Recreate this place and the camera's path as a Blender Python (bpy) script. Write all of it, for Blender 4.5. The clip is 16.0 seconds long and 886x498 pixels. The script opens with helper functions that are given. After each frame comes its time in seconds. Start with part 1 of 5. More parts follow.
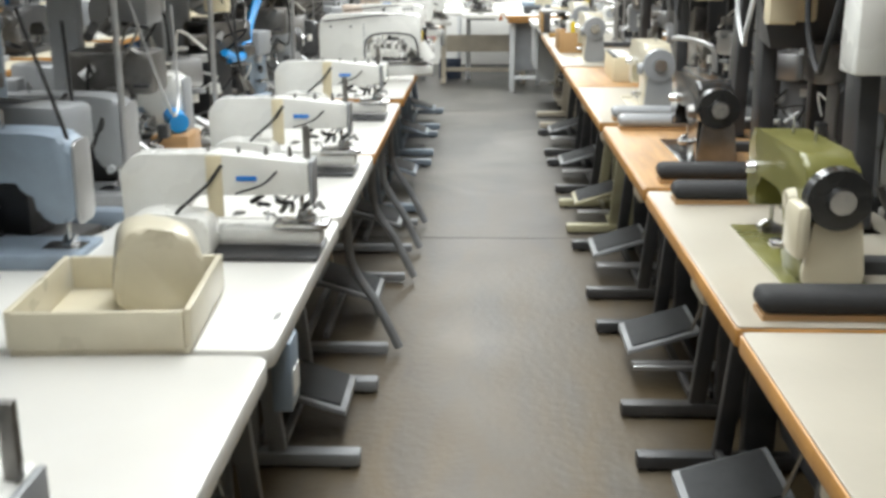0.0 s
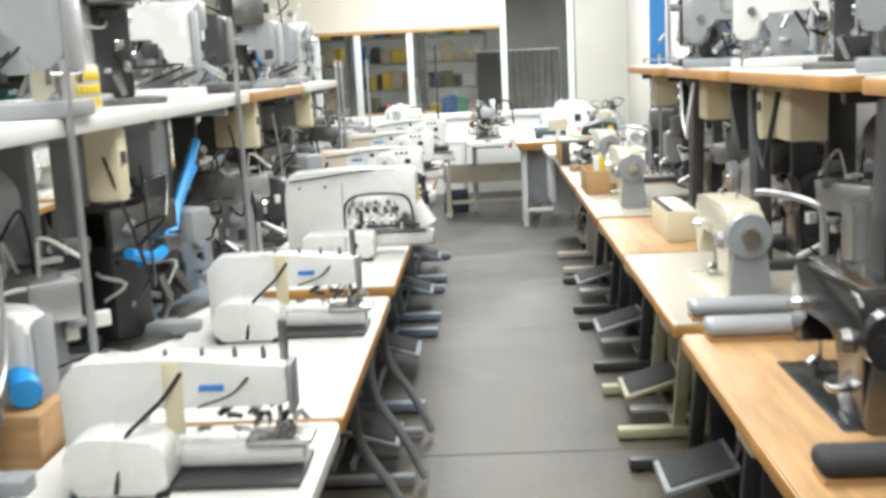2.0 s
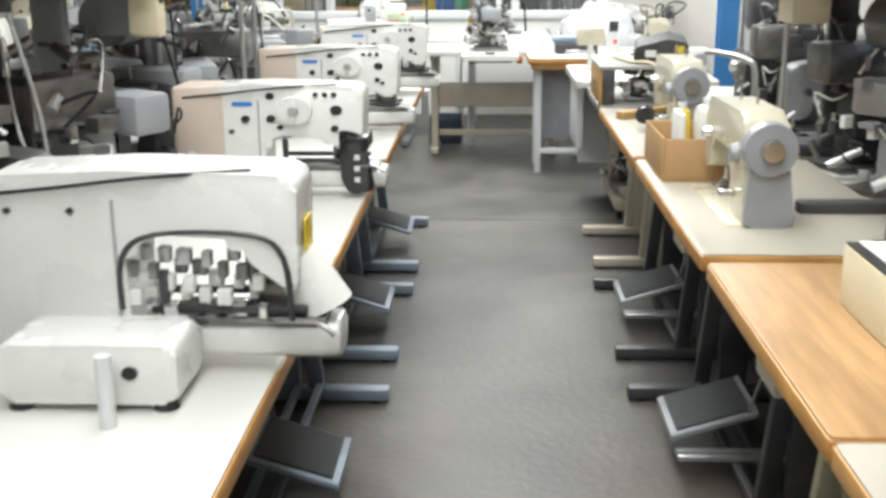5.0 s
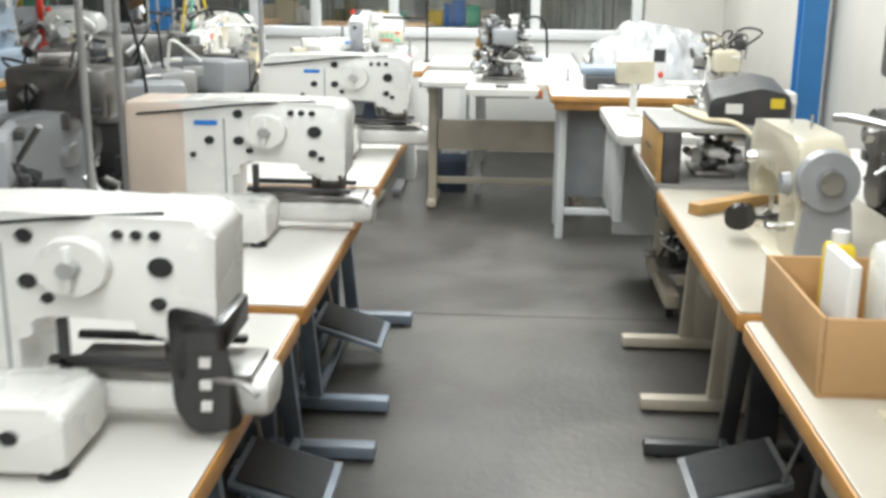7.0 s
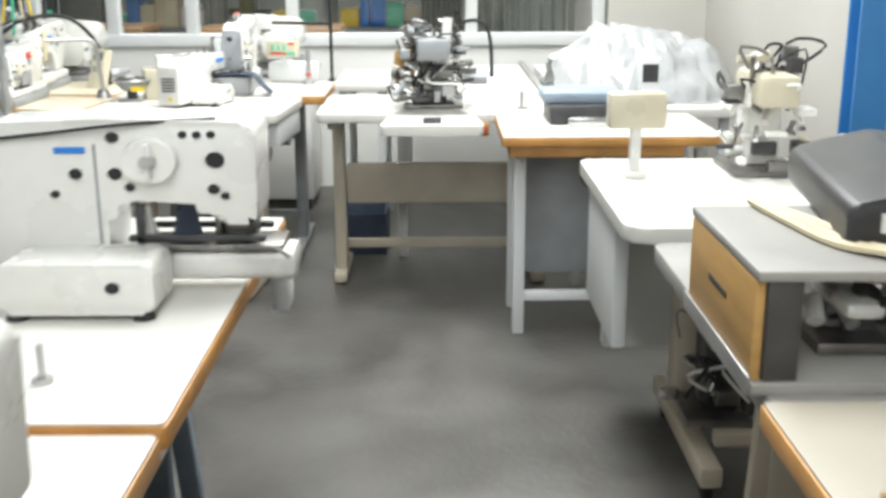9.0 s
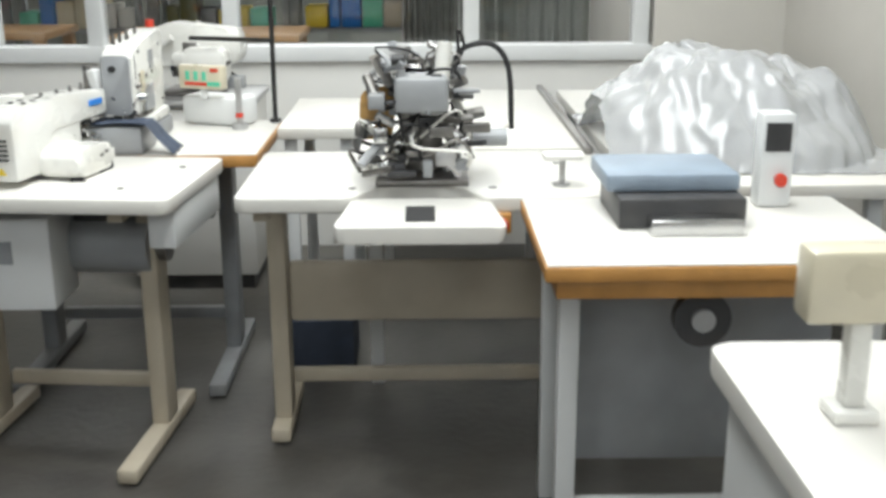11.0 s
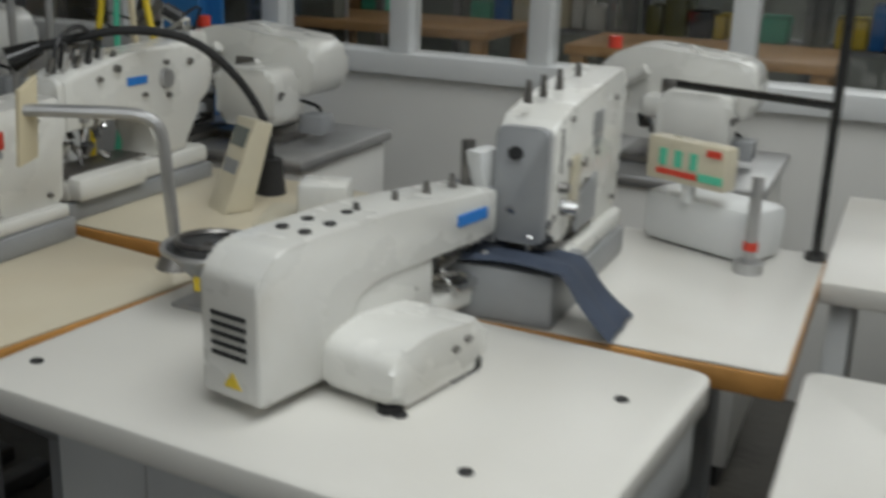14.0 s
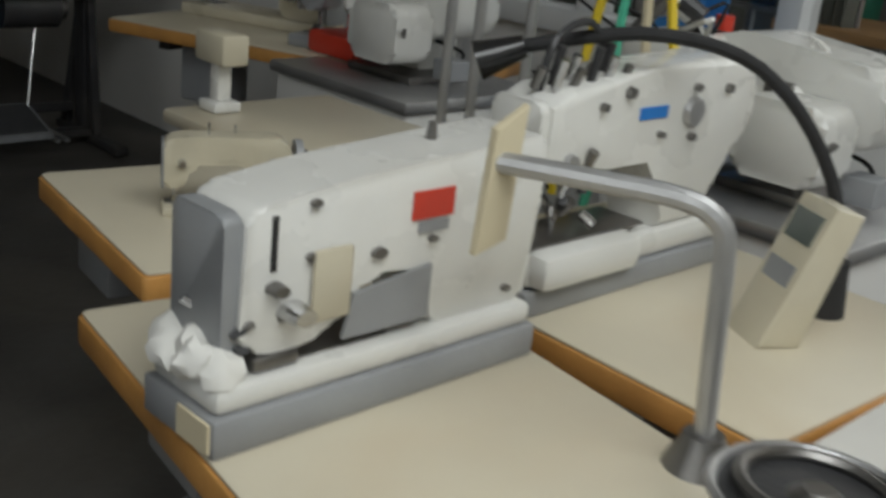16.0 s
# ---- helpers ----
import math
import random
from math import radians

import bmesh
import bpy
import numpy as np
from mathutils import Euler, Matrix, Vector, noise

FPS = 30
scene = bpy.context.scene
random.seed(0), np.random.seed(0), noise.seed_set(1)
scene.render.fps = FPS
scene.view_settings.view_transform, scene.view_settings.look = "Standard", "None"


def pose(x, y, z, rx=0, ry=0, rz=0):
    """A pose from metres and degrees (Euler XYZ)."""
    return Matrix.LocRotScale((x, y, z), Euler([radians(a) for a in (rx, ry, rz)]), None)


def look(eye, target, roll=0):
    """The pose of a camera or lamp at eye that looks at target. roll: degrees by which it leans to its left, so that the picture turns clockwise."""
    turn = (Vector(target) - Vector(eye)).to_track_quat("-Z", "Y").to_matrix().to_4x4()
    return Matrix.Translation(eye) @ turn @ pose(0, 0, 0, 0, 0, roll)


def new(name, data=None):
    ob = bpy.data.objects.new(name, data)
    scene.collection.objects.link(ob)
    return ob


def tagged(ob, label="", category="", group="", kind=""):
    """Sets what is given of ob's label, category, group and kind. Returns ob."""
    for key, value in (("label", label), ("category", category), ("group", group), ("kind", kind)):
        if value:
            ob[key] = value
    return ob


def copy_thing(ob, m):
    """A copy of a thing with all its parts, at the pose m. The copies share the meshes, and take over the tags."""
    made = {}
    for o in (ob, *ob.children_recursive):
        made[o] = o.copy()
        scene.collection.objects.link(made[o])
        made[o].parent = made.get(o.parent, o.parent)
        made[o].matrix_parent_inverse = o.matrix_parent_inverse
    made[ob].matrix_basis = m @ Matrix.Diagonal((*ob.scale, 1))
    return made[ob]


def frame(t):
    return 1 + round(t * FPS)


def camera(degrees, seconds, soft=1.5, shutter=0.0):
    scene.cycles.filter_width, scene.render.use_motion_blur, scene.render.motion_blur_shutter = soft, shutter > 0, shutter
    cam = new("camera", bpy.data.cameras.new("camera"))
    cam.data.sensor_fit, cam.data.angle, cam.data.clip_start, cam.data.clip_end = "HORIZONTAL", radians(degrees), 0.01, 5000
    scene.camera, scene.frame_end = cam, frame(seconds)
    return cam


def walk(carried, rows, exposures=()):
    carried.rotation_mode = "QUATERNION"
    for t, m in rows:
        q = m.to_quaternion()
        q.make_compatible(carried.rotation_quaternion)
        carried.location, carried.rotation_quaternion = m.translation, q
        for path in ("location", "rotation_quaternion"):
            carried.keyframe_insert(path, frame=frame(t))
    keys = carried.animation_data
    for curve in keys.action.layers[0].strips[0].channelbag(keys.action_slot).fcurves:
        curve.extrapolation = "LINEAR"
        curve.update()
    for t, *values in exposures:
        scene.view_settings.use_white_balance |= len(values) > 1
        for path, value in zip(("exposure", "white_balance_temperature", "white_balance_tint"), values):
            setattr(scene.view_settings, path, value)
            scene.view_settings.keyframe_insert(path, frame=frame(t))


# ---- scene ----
cam = camera(44.7, 16.0, soft=3.2, shutter=0.5)
PATH = [
    (0.0, -0.045, 0.000, 1.448, 74.27, 0.15, 2.02),
    (0.5, -0.070, 0.267, 1.455, 75.42, 1.92, 0.67),
    (1.0, -0.017, 0.615, 1.488, 77.81, 0.97, 3.67),
    (1.5, -0.031, 0.938, 1.484, 78.88, 1.35, 2.45),
    (2.0, -0.069, 1.344, 1.517, 80.13, 2.80, 2.10),
    (2.5, -0.038, 1.787, 1.503, 81.35, 1.44, 2.40),
    (3.0, -0.067, 2.225, 1.480, 80.80, -0.62, 2.51),
    (3.5, -0.074, 2.678, 1.487, 78.66, 0.68, 0.95),
    (6.0, -0.046, 4.671, 1.413, 74.13, 0.23, 3.25),
    (6.5, -0.071, 5.070, 1.418, 74.51, 0.28, 1.17),
    (7.0, -0.028, 5.491, 1.416, 75.10, -0.65, 3.46),
    (7.5, -0.016, 5.890, 1.404, 75.16, 0.51, 3.21),
    (8.0, -0.042, 6.351, 1.402, 73.94, 1.38, 0.15),
    (8.5, 0.001, 6.801, 1.404, 74.55, 0.42, 1.50),
    (9.0, -0.032, 7.229, 1.391, 74.67, 0.20, -0.29),
    (9.5, -0.047, 7.655, 1.389, 74.15, 0.34, -1.32),
    (12.0, -0.043, 9.589, 1.408, 73.38, -0.30, -0.07),
    (12.5, -0.071, 9.879, 1.369, 72.67, 1.93, 6.16),
    (13.0, -0.147, 10.228, 1.348, 73.83, -0.66, 15.52),
    (13.5, -0.264, 10.465, 1.333, 72.72, -1.63, 21.64),
    (14.0, -0.446, 10.649, 1.352, 72.86, -2.02, 23.76),
    (14.5, -0.583, 10.817, 1.338, 72.83, -3.12, 30.97),
    (15.0, -0.697, 10.989, 1.337, 71.32, -4.57, 39.61),
    (15.5, -0.877, 11.127, 1.300, 70.39, -5.72, 45.37),
    (16.0, -1.082, 11.208, 1.285, 70.58, -5.94, 46.03),
]
walk(cam, [(t, pose(x, y, z, rx, ry, rz)) for t, x, y, z, rx, ry, rz in PATH],
     [(0.0, 0.6), (2.5, 0.75), (6.5, 0.5), (9.5, 0.48), (12.0, -0.5), (13.0, -0.88), (14.0, -1.28), (15.0, -1.22), (16.0, -1.0)])

# world and light
world = bpy.data.worlds.new("world")
scene.world = world
world.use_nodes = True
wn = world.node_tree.nodes
sky = wn.new("ShaderNodeTexSky")
sky.sky_type, sky.sun_disc, sky.sun_elevation, sky.sun_rotation = "NISHITA", False, radians(42), radians(60)
world.node_tree.links.new(sky.outputs[0], wn["Background"].inputs[0])
wn["Background"].inputs[1].default_value = 0.1


def area_lamp(name, x, y, z, sx, sy, watts, target):
    lamp = bpy.data.lights.new(name, "AREA")
    lamp.shape, lamp.size, lamp.size_y, lamp.energy, lamp.color = "RECTANGLE", sx, sy, watts, (0.95, 0.985, 0.97)
    ob = new(name, lamp)
    ob.matrix_world = look((x, y, z), target)
    return ob


# unseen fill lamps added overhead; the side wall's window row lets sky light in
area_lamp("overhead_fill", -0.1, 4.0, 3.34, 1.0, 8.0, 160, (-0.1, 4.0, 0))
area_lamp("overhead_fill", -0.1, 11.1, 3.34, 1.6, 3.6, 175, (-0.1, 11.1, 0))
area_lamp("overhead_fill", -2.6, 3.4, 3.34, 1.0, 8.0, 130, (-2.6, 3.4, 0))
# unseen lamp added to brighten the room behind the partition
area_lamp("back_room_fill", -0.6, 17.0, 2.9, 4.0, 2.0, 190, (-0.6, 17.0, 0))


# materials
def mat(name, color, rough=0.5, metal=0.0, vary=0.12, scale=6.0, bump=0.02, stain=None, amount=0.5, grain=None, coat=0.0, each=0.0):
    m = bpy.data.materials.new(name)
    m.use_nodes = True
    n, l = m.node_tree.nodes, m.node_tree.links
    b = n["Principled BSDF"]
    b.inputs["Metallic"].default_value, b.inputs["Coat Weight"].default_value = metal, coat
    co = n.new("ShaderNodeTexCoord")
    src = co.outputs["Object"]
    if grain:
        mp = n.new("ShaderNodeMapping")
        mp.inputs["Scale"].default_value = grain
        l.new(src, mp.inputs[0])
        src = mp.outputs[0]
    n1, n2 = n.new("ShaderNodeTexNoise"), n.new("ShaderNodeTexNoise")
    n1.inputs["Scale"].default_value, n1.inputs["Detail"].default_value = scale, 5
    n2.inputs["Scale"].default_value, n2.inputs["Detail"].default_value = scale * 14, 3
    l.new(src, n1.inputs[0]), l.new(src, n2.inputs[0])
    dark, light = [c * (1 - vary) for c in color], [min(1, c * (1 + vary * 0.6)) for c in color]
    ramp = n.new("ShaderNodeValToRGB")
    ramp.color_ramp.elements[0].position, ramp.color_ramp.elements[1].position = 0.32, 0.68
    ramp.color_ramp.elements[0].color, ramp.color_ramp.elements[1].color = (*dark, 1), (*light, 1)
    l.new(n1.outputs[0], ramp.inputs[0])
    out = ramp.outputs[0]
    if stain:
        n3 = n.new("ShaderNodeTexNoise")
        n3.inputs["Scale"].default_value, n3.inputs["Detail"].default_value, n3.inputs["Distortion"].default_value = scale * 0.45, 8, 0.6
        l.new(src, n3.inputs[0])
        r3 = n.new("ShaderNodeValToRGB")
        r3.color_ramp.elements[0].position, r3.color_ramp.elements[1].position = 0.5, 0.72
        r3.color_ramp.elements[1].color = (amount, amount, amount, 1)
        l.new(n3.outputs[0], r3.inputs[0])
        mx = n.new("ShaderNodeMixRGB")
        mx.inputs[2].default_value = (*stain, 1)
        l.new(r3.outputs[0], mx.inputs[0]), l.new(out, mx.inputs[1])
        out = mx.outputs[0]
    if each:
        info, hsv, mr = n.new("ShaderNodeObjectInfo"), n.new("ShaderNodeHueSaturation"), n.new("ShaderNodeMapRange")
        mr.inputs[3].default_value, mr.inputs[4].default_value = 1 - each, 1 + each
        l.new(info.outputs["Random"], mr.inputs[0]), l.new(mr.outputs[0], hsv.inputs["Value"]), l.new(out, hsv.inputs["Color"])
        out = hsv.outputs[0]
    l.new(out, b.inputs["Base Color"])
    rr = n.new("ShaderNodeMapRange")
    rr.inputs[3].default_value, rr.inputs[4].default_value = max(0.03, rough - 0.1), min(1, rough + 0.1)
    l.new(n1.outputs[0], rr.inputs[0]), l.new(rr.outputs[0], b.inputs["Roughness"])
    bp = n.new("ShaderNodeBump")
    bp.inputs["Strength"].default_value, bp.inputs["Distance"].default_value = min(1, bump * 10), 0.003
    l.new(n2.outputs[0], bp.inputs["Height"]), l.new(bp.outputs[0], b.inputs["Normal"])
    return m


M_FLOOR = mat("worn_concrete", (0.082, 0.081, 0.078), 0.5, 0, 0.5, 2.2, 0.08, (0.20, 0.19, 0.17), 0.75)


def brown_fade(m, tint, y0, y1):
    """Brown tint on the floor, strongest at low y, broken into long streaks."""
    n, l = m.node_tree.nodes, m.node_tree.links
    b = n["Principled BSDF"]
    src = b.inputs["Base Color"].links[0].from_socket
    co, sep, fade, streak, mp = n.new("ShaderNodeTexCoord"), n.new("ShaderNodeSeparateXYZ"), n.new("ShaderNodeMapRange"), n.new("ShaderNodeTexNoise"), n.new("ShaderNodeMapping")
    l.new(co.outputs["Object"], sep.inputs[0])
    l.new(sep.outputs[1], fade.inputs[0])
    fade.inputs[1].default_value, fade.inputs[2].default_value, fade.inputs[3].default_value, fade.inputs[4].default_value = y0, y1, 1.9, 0.2
    mp.inputs["Scale"].default_value = (3.2, 0.8, 1)
    streak.inputs["Scale"].default_value, streak.inputs["Detail"].default_value, streak.inputs["Distortion"].default_value = 1.7, 9, 0.8
    l.new(co.outputs["Object"], mp.inputs[0]), l.new(mp.outputs[0], streak.inputs[0])
    mul, mix = n.new("ShaderNodeMath"), n.new("ShaderNodeMixRGB")
    mul.operation, mix.inputs[2].default_value = "MULTIPLY", (*tint, 1)
    l.new(fade.outputs[0], mul.inputs[0]), l.new(streak.outputs[0], mul.inputs[1])
    l.new(mul.outputs[0], mix.inputs[0]), l.new(src, mix.inputs[1]), l.new(mix.outputs[0], b.inputs["Base Color"])


brown_fade(M_FLOOR, (0.125, 0.088, 0.042), 1.0, 8.0)
M_JOINT = mat("floor_joint", (0.085, 0.08, 0.072), 0.8)
M_LAM = mat("white_laminate", (0.68, 0.665, 0.625), 0.34, 0, 0.05, 3.0, 0.008, (0.56, 0.52, 0.44), 0.35, each=0.04)
M_AGED = mat("aged_white_laminate", (0.43, 0.395, 0.325), 0.36, 0, 0.09, 3.0, 0.01, (0.34, 0.27, 0.18), 0.6, each=0.06)
M_CREAM = mat("cream_laminate", (0.60, 0.545, 0.42), 0.36, 0, 0.08, 3.0, 0.008, (0.50, 0.36, 0.20), 0.5)
M_WOOD = mat("wood_laminate", (0.46, 0.27, 0.12), 0.4, 0, 0.2, 5.0, 0.02, (0.30, 0.17, 0.08), 0.5, (1, 8, 8))
M_EDGE = mat("wooden_edge", (0.50, 0.25, 0.07), 0.42, 0, 0.25, 9.0, 0.03, (0.26, 0.12, 0.04), 0.5, each=0.1)
M_GREY = mat("grey_paint", (0.27, 0.28, 0.29), 0.45, 0, 0.15, 9.0, 0.02, (0.15, 0.14, 0.13), 0.5)
M_BLUEG = mat("blue_grey_paint", (0.26, 0.32, 0.39), 0.42, 0, 0.15, 9.0, 0.02, (0.15, 0.16, 0.18), 0.5)
M_DARK = mat("dark_paint", (0.045, 0.045, 0.047), 0.4, 0, 0.3, 9.0, 0.02, (0.10, 0.09, 0.08), 0.5)
M_OLIVE = mat("olive_cream_paint", (0.42, 0.39, 0.25), 0.45, 0, 0.15, 9.0, 0.02, (0.2, 0.18, 0.11), 0.5)
M_BEIGE = mat("beige_paint", (0.52, 0.46, 0.36), 0.45, 0, 0.1, 7.0, 0.015, (0.36, 0.30, 0.22), 0.4)
M_WHITE = mat("white_machine_paint", (0.74, 0.735, 0.70), 0.28, 0, 0.05, 7.0, 0.008, (0.56, 0.51, 0.42), 0.3, coat=0.2, each=0.04)
M_IVORY = mat("ivory_machine_paint", (0.60, 0.55, 0.42), 0.3, 0, 0.1, 7.0, 0.01, (0.42, 0.35, 0.23), 0.45, coat=0.2)
M_PINK = mat("aged_beige_plastic", (0.58, 0.48, 0.40), 0.4, 0, 0.06, 5.0, 0.01)
M_GREEN = mat("green_machine_paint", (0.15, 0.145, 0.04), 0.3, 0, 0.18, 8.0, 0.01, (0.30, 0.28, 0.13), 0.4, coat=0.2)
M_BLACK = mat("black_enamel", (0.018, 0.018, 0.018), 0.22, 0, 0.2, 8.0, 0.01, coat=0.3)
M_MGREY = mat("machine_grey", (0.30, 0.31, 0.32), 0.35, 0, 0.1, 8.0, 0.01, (0.2, 0.19, 0.18), 0.4)
M_RUB = mat("black_rubber", (0.02, 0.02, 0.021), 0.75, 0, 0.3, 20.0, 0.05)
M_PAD = mat("pedal_rubber", (0.055, 0.057, 0.06), 0.7, 0, 0.2, 30.0, 0.08)
M_STEEL = mat("bright_steel", (0.62, 0.62, 0.62), 0.22, 1.0, 0.12, 12.0, 0.01)
M_IRON = mat("oily_steel", (0.25, 0.24, 0.23), 0.35, 0.9, 0.3, 14.0, 0.02)
M_ALU = mat("dull_aluminium", (0.5, 0.5, 0.5), 0.4, 0.8, 0.12, 10.0, 0.02)
M_BLUE = mat("blue_post_paint", (0.035, 0.19, 0.46), 0.4, 0, 0.1, 4.0, 0.02)
M_BADGE = mat("blue_badge", (0.02, 0.20, 0.62), 0.4, 0, 0.03)
M_RED = mat("red_plastic", (0.62, 0.05, 0.025), 0.4, 0, 0.05)
M_YEL = mat("yellow_sticker", (0.75, 0.55, 0.03), 0.5, 0, 0.04)
M_CARD = mat("brown_cardboard", (0.45, 0.27, 0.12), 0.8, 0, 0.1, 6.0, 0.03)
M_PAPER = mat("white_paper", (0.75, 0.74, 0.70), 0.8, 0, 0.04)
M_TAPE = mat("masking_paper", (0.66, 0.58, 0.40), 0.75, 0, 0.06)
M_CLOTH = mat("navy_cloth", (0.05, 0.065, 0.10), 0.8, 0, 0.2, 20.0, 0.06)
M_PCLOTH = mat("pink_cloth", (0.66, 0.27, 0.29), 0.85, 0, 0.1, 20.0, 0.06)
M_WALL = mat("grey_white_wall", (0.52, 0.50, 0.46), 0.8, 0, 0.06, 2.0, 0.03, (0.42, 0.40, 0.36), 0.4)
M_LOWW = mat("white_partition", (0.78, 0.77, 0.74), 0.55, 0, 0.04, 2.0, 0.01)
M_CREAMW = mat("cream_wall", (0.76, 0.70, 0.58), 0.7, 0, 0.05, 2.0, 0.02)
M_CEIL = mat("ceiling_boards", (0.48, 0.46, 0.42), 0.8, 0, 0.1, 2.0, 0.03)
M_FRAME = mat("white_frame_paint", (0.66, 0.67, 0.67), 0.4, 0, 0.04, 5.0, 0.01)
M_GWOOD = mat("grey_board", (0.30, 0.29, 0.27), 0.5, 0, 0.15, 5.0, 0.03)
M_OCHRE = mat("ochre_ply", (0.46, 0.27, 0.09), 0.5, 0, 0.2, 5.0, 0.02, None, 0.5, (1, 1, 6))
M_BAG = mat("clear_film", (0.74, 0.75, 0.76), 0.16, 0, 0.05, 9.0, 0.02)
M_BAG.node_tree.nodes["Principled BSDF"].inputs["Transmission Weight"].default_value = 0.6
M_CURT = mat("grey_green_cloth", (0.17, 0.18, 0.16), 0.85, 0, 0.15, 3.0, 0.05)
M_SCREEN = mat("grey_display", (0.12, 0.14, 0.13), 0.15, 0, 0.05)
M_BTAPE = mat("blue_strap", (0.01, 0.30, 0.75), 0.35, 0, 0.1)
M_LED = mat("green_print", (0.10, 0.55, 0.36), 0.5)
M_GLASS = bpy.data.materials.new("window_glass")
M_GLASS.use_nodes = True
gb = M_GLASS.node_tree.nodes["Principled BSDF"]
gb.inputs["Transmission Weight"].default_value, gb.inputs["Roughness"].default_value, gb.inputs["IOR"].default_value = 1.0, 0.02, 1.45


# mesh helpers
def box(bm, x0, x1, y0, y1, z0, z1, bev=0.0, seg=2):
    v = [bm.verts.new(p) for p in ((x0, y0, z0), (x1, y0, z0), (x1, y1, z0), (x0, y1, z0), (x0, y0, z1), (x1, y0, z1), (x1, y1, z1), (x0, y1, z1))]
    f = [bm.faces.new([v[i] for i in q]) for q in ((3, 2, 1, 0), (4, 5, 6, 7), (0, 1, 5, 4), (1, 2, 6, 5), (2, 3, 7, 6), (3, 0, 4, 7))]
    if bev:
        es = list({e for q in f for e in q.edges})
        bmesh.ops.bevel(bm, geom=es, offset=bev, segments=seg, affect="EDGES", profile=0.5)
    return bm


def rounded(pts, r, n=4):
    out = []
    for i, p in enumerate(pts):
        p, a, b = Vector(p), Vector(pts[i - 1]), Vector(pts[(i + 1) % len(pts)])
        da, db = a - p, b - p
        k = min(r, da.length * 0.45, db.length * 0.45)
        s, e = p + da.normalized() * k, p + db.normalized() * k
        for j in range(n + 1):
            t = j / n
            out.append((s * (1 - t) ** 2 + p * 2 * t * (1 - t) + e * t * t)[:])
    return out


def prism(bm, pts, axis, a0, a1, bev=0.0):
    """A flat outline pushed along an axis; the outline is in the other two axes, in order."""
    def put(p, a):
        return {"x": (a, p[0], p[1]), "y": (p[0], a, p[1]), "z": (p[0], p[1], a)}[axis]
    lo, hi = [bm.verts.new(put(p, a0)) for p in pts], [bm.verts.new(put(p, a1)) for p in pts]
    f0, f1 = bm.faces.new(lo[::-1]), bm.faces.new(hi)
    for i in range(len(pts)):
        j = (i + 1) % len(pts)
        bm.faces.new((lo[i], lo[j], hi[j], hi[i]))
    if bev:
        bmesh.ops.bevel(bm, geom=list(f0.edges) + list(f1.edges), offset=bev, segments=2, affect="EDGES", profile=0.5)
    bmesh.ops.recalc_face_normals(bm, faces=bm.faces)
    return bm


def cyl(bm, p0, p1, r, r2=None, seg=14):
    p0, p1 = Vector(p0), Vector(p1)
    d = p1 - p0
    m = Matrix.Translation((p0 + p1) / 2) @ d.to_track_quat("Z", "Y").to_matrix().to_4x4()
    bmesh.ops.create_cone(bm, cap_ends=True, segments=seg, radius1=r, radius2=r if r2 is None else r2, depth=d.length, matrix=m)
    return bm


def tube(bm, pts, r, seg=8, smooth=4):
    p = [Vector(q) for q in pts]
    if smooth and len(p) > 2:
        q = []
        for i in range(len(p) - 1):
            a, b, c, d = p[max(0, i - 1)], p[i], p[i + 1], p[min(len(p) - 1, i + 2)]
            for j in range(smooth):
                t = j / smooth
                q.append(0.5 * ((2 * b) + (c - a) * t + (2 * a - 5 * b + 4 * c - d) * t * t + (3 * b - a - 3 * c + d) * t ** 3))
        p = q + [p[-1]]
    rings = []
    for i, c in enumerate(p):
        d = (p[min(i + 1, len(p) - 1)] - p[max(i - 1, 0)]).normalized()
        u = d.cross(Vector((0.3, 0.2, 0.93))).normalized()
        w = d.cross(u)
        rings.append([bm.verts.new(c + r * (u * math.cos(2 * math.pi * k / seg) + w * math.sin(2 * math.pi * k / seg))) for k in range(seg)])
    for a, b in zip(rings, rings[1:]):
        for k in range(seg):
            bm.faces.new((a[k], a[(k + 1) % seg], b[(k + 1) % seg], b[k]))
    bm.faces.new(rings[0]), bm.faces.new(rings[-1][::-1])
    bmesh.ops.recalc_face_normals(bm, faces=bm.faces)
    return bm


def B():
    return bmesh.new()


def mesh_ob(name, bm, material, smooth=35):
    me = bpy.data.meshes.new(name)
    for f in bm.faces:
        f.smooth = True
    bm.to_mesh(me)
    bm.free()
    me.set_sharp_from_angle(angle=radians(smooth))
    me.materials.append(material)
    return new(name, me)


def part(name, bm, material, parent, label=""):
    ob = mesh_ob(name, bm, material)
    ob.parent = parent
    return tagged(ob, label)


def thing(name, label, category, group=""):
    return tagged(new(name), label, category, group)


def structure(name, bm, material, label=""):
    return tagged(mesh_ob(name, bm, material), label, kind="structure")


def place(ob, x, y, z=0.0, turn=0.0, tall=1.0, size=1.0):
    """The thing itself, or a copy of it once it has been placed."""
    m = pose(x, y, z, 0, 0, turn)
    if ob.get("placed"):
        return copy_thing(ob, m)
    ob.matrix_basis = m @ Matrix.Diagonal((size, size, tall * size, 1))
    ob["placed"] = 1
    return ob


# the hall
structure("floor", box(B(), -9, 2.6, -4, 20, -0.12, 0), M_FLOOR, "worn grey-brown concrete floor with scuffs and pale stains")
for jy in (0.9, 5.35, 9.75):
    structure("floor_joint", box(B(), -9, 1.9, jy, jy + 0.007, -0.002, 0.0015), M_JOINT, "thin dark joint in the concrete floor")
XR, YB, H = 1.56, 13.8, 3.4
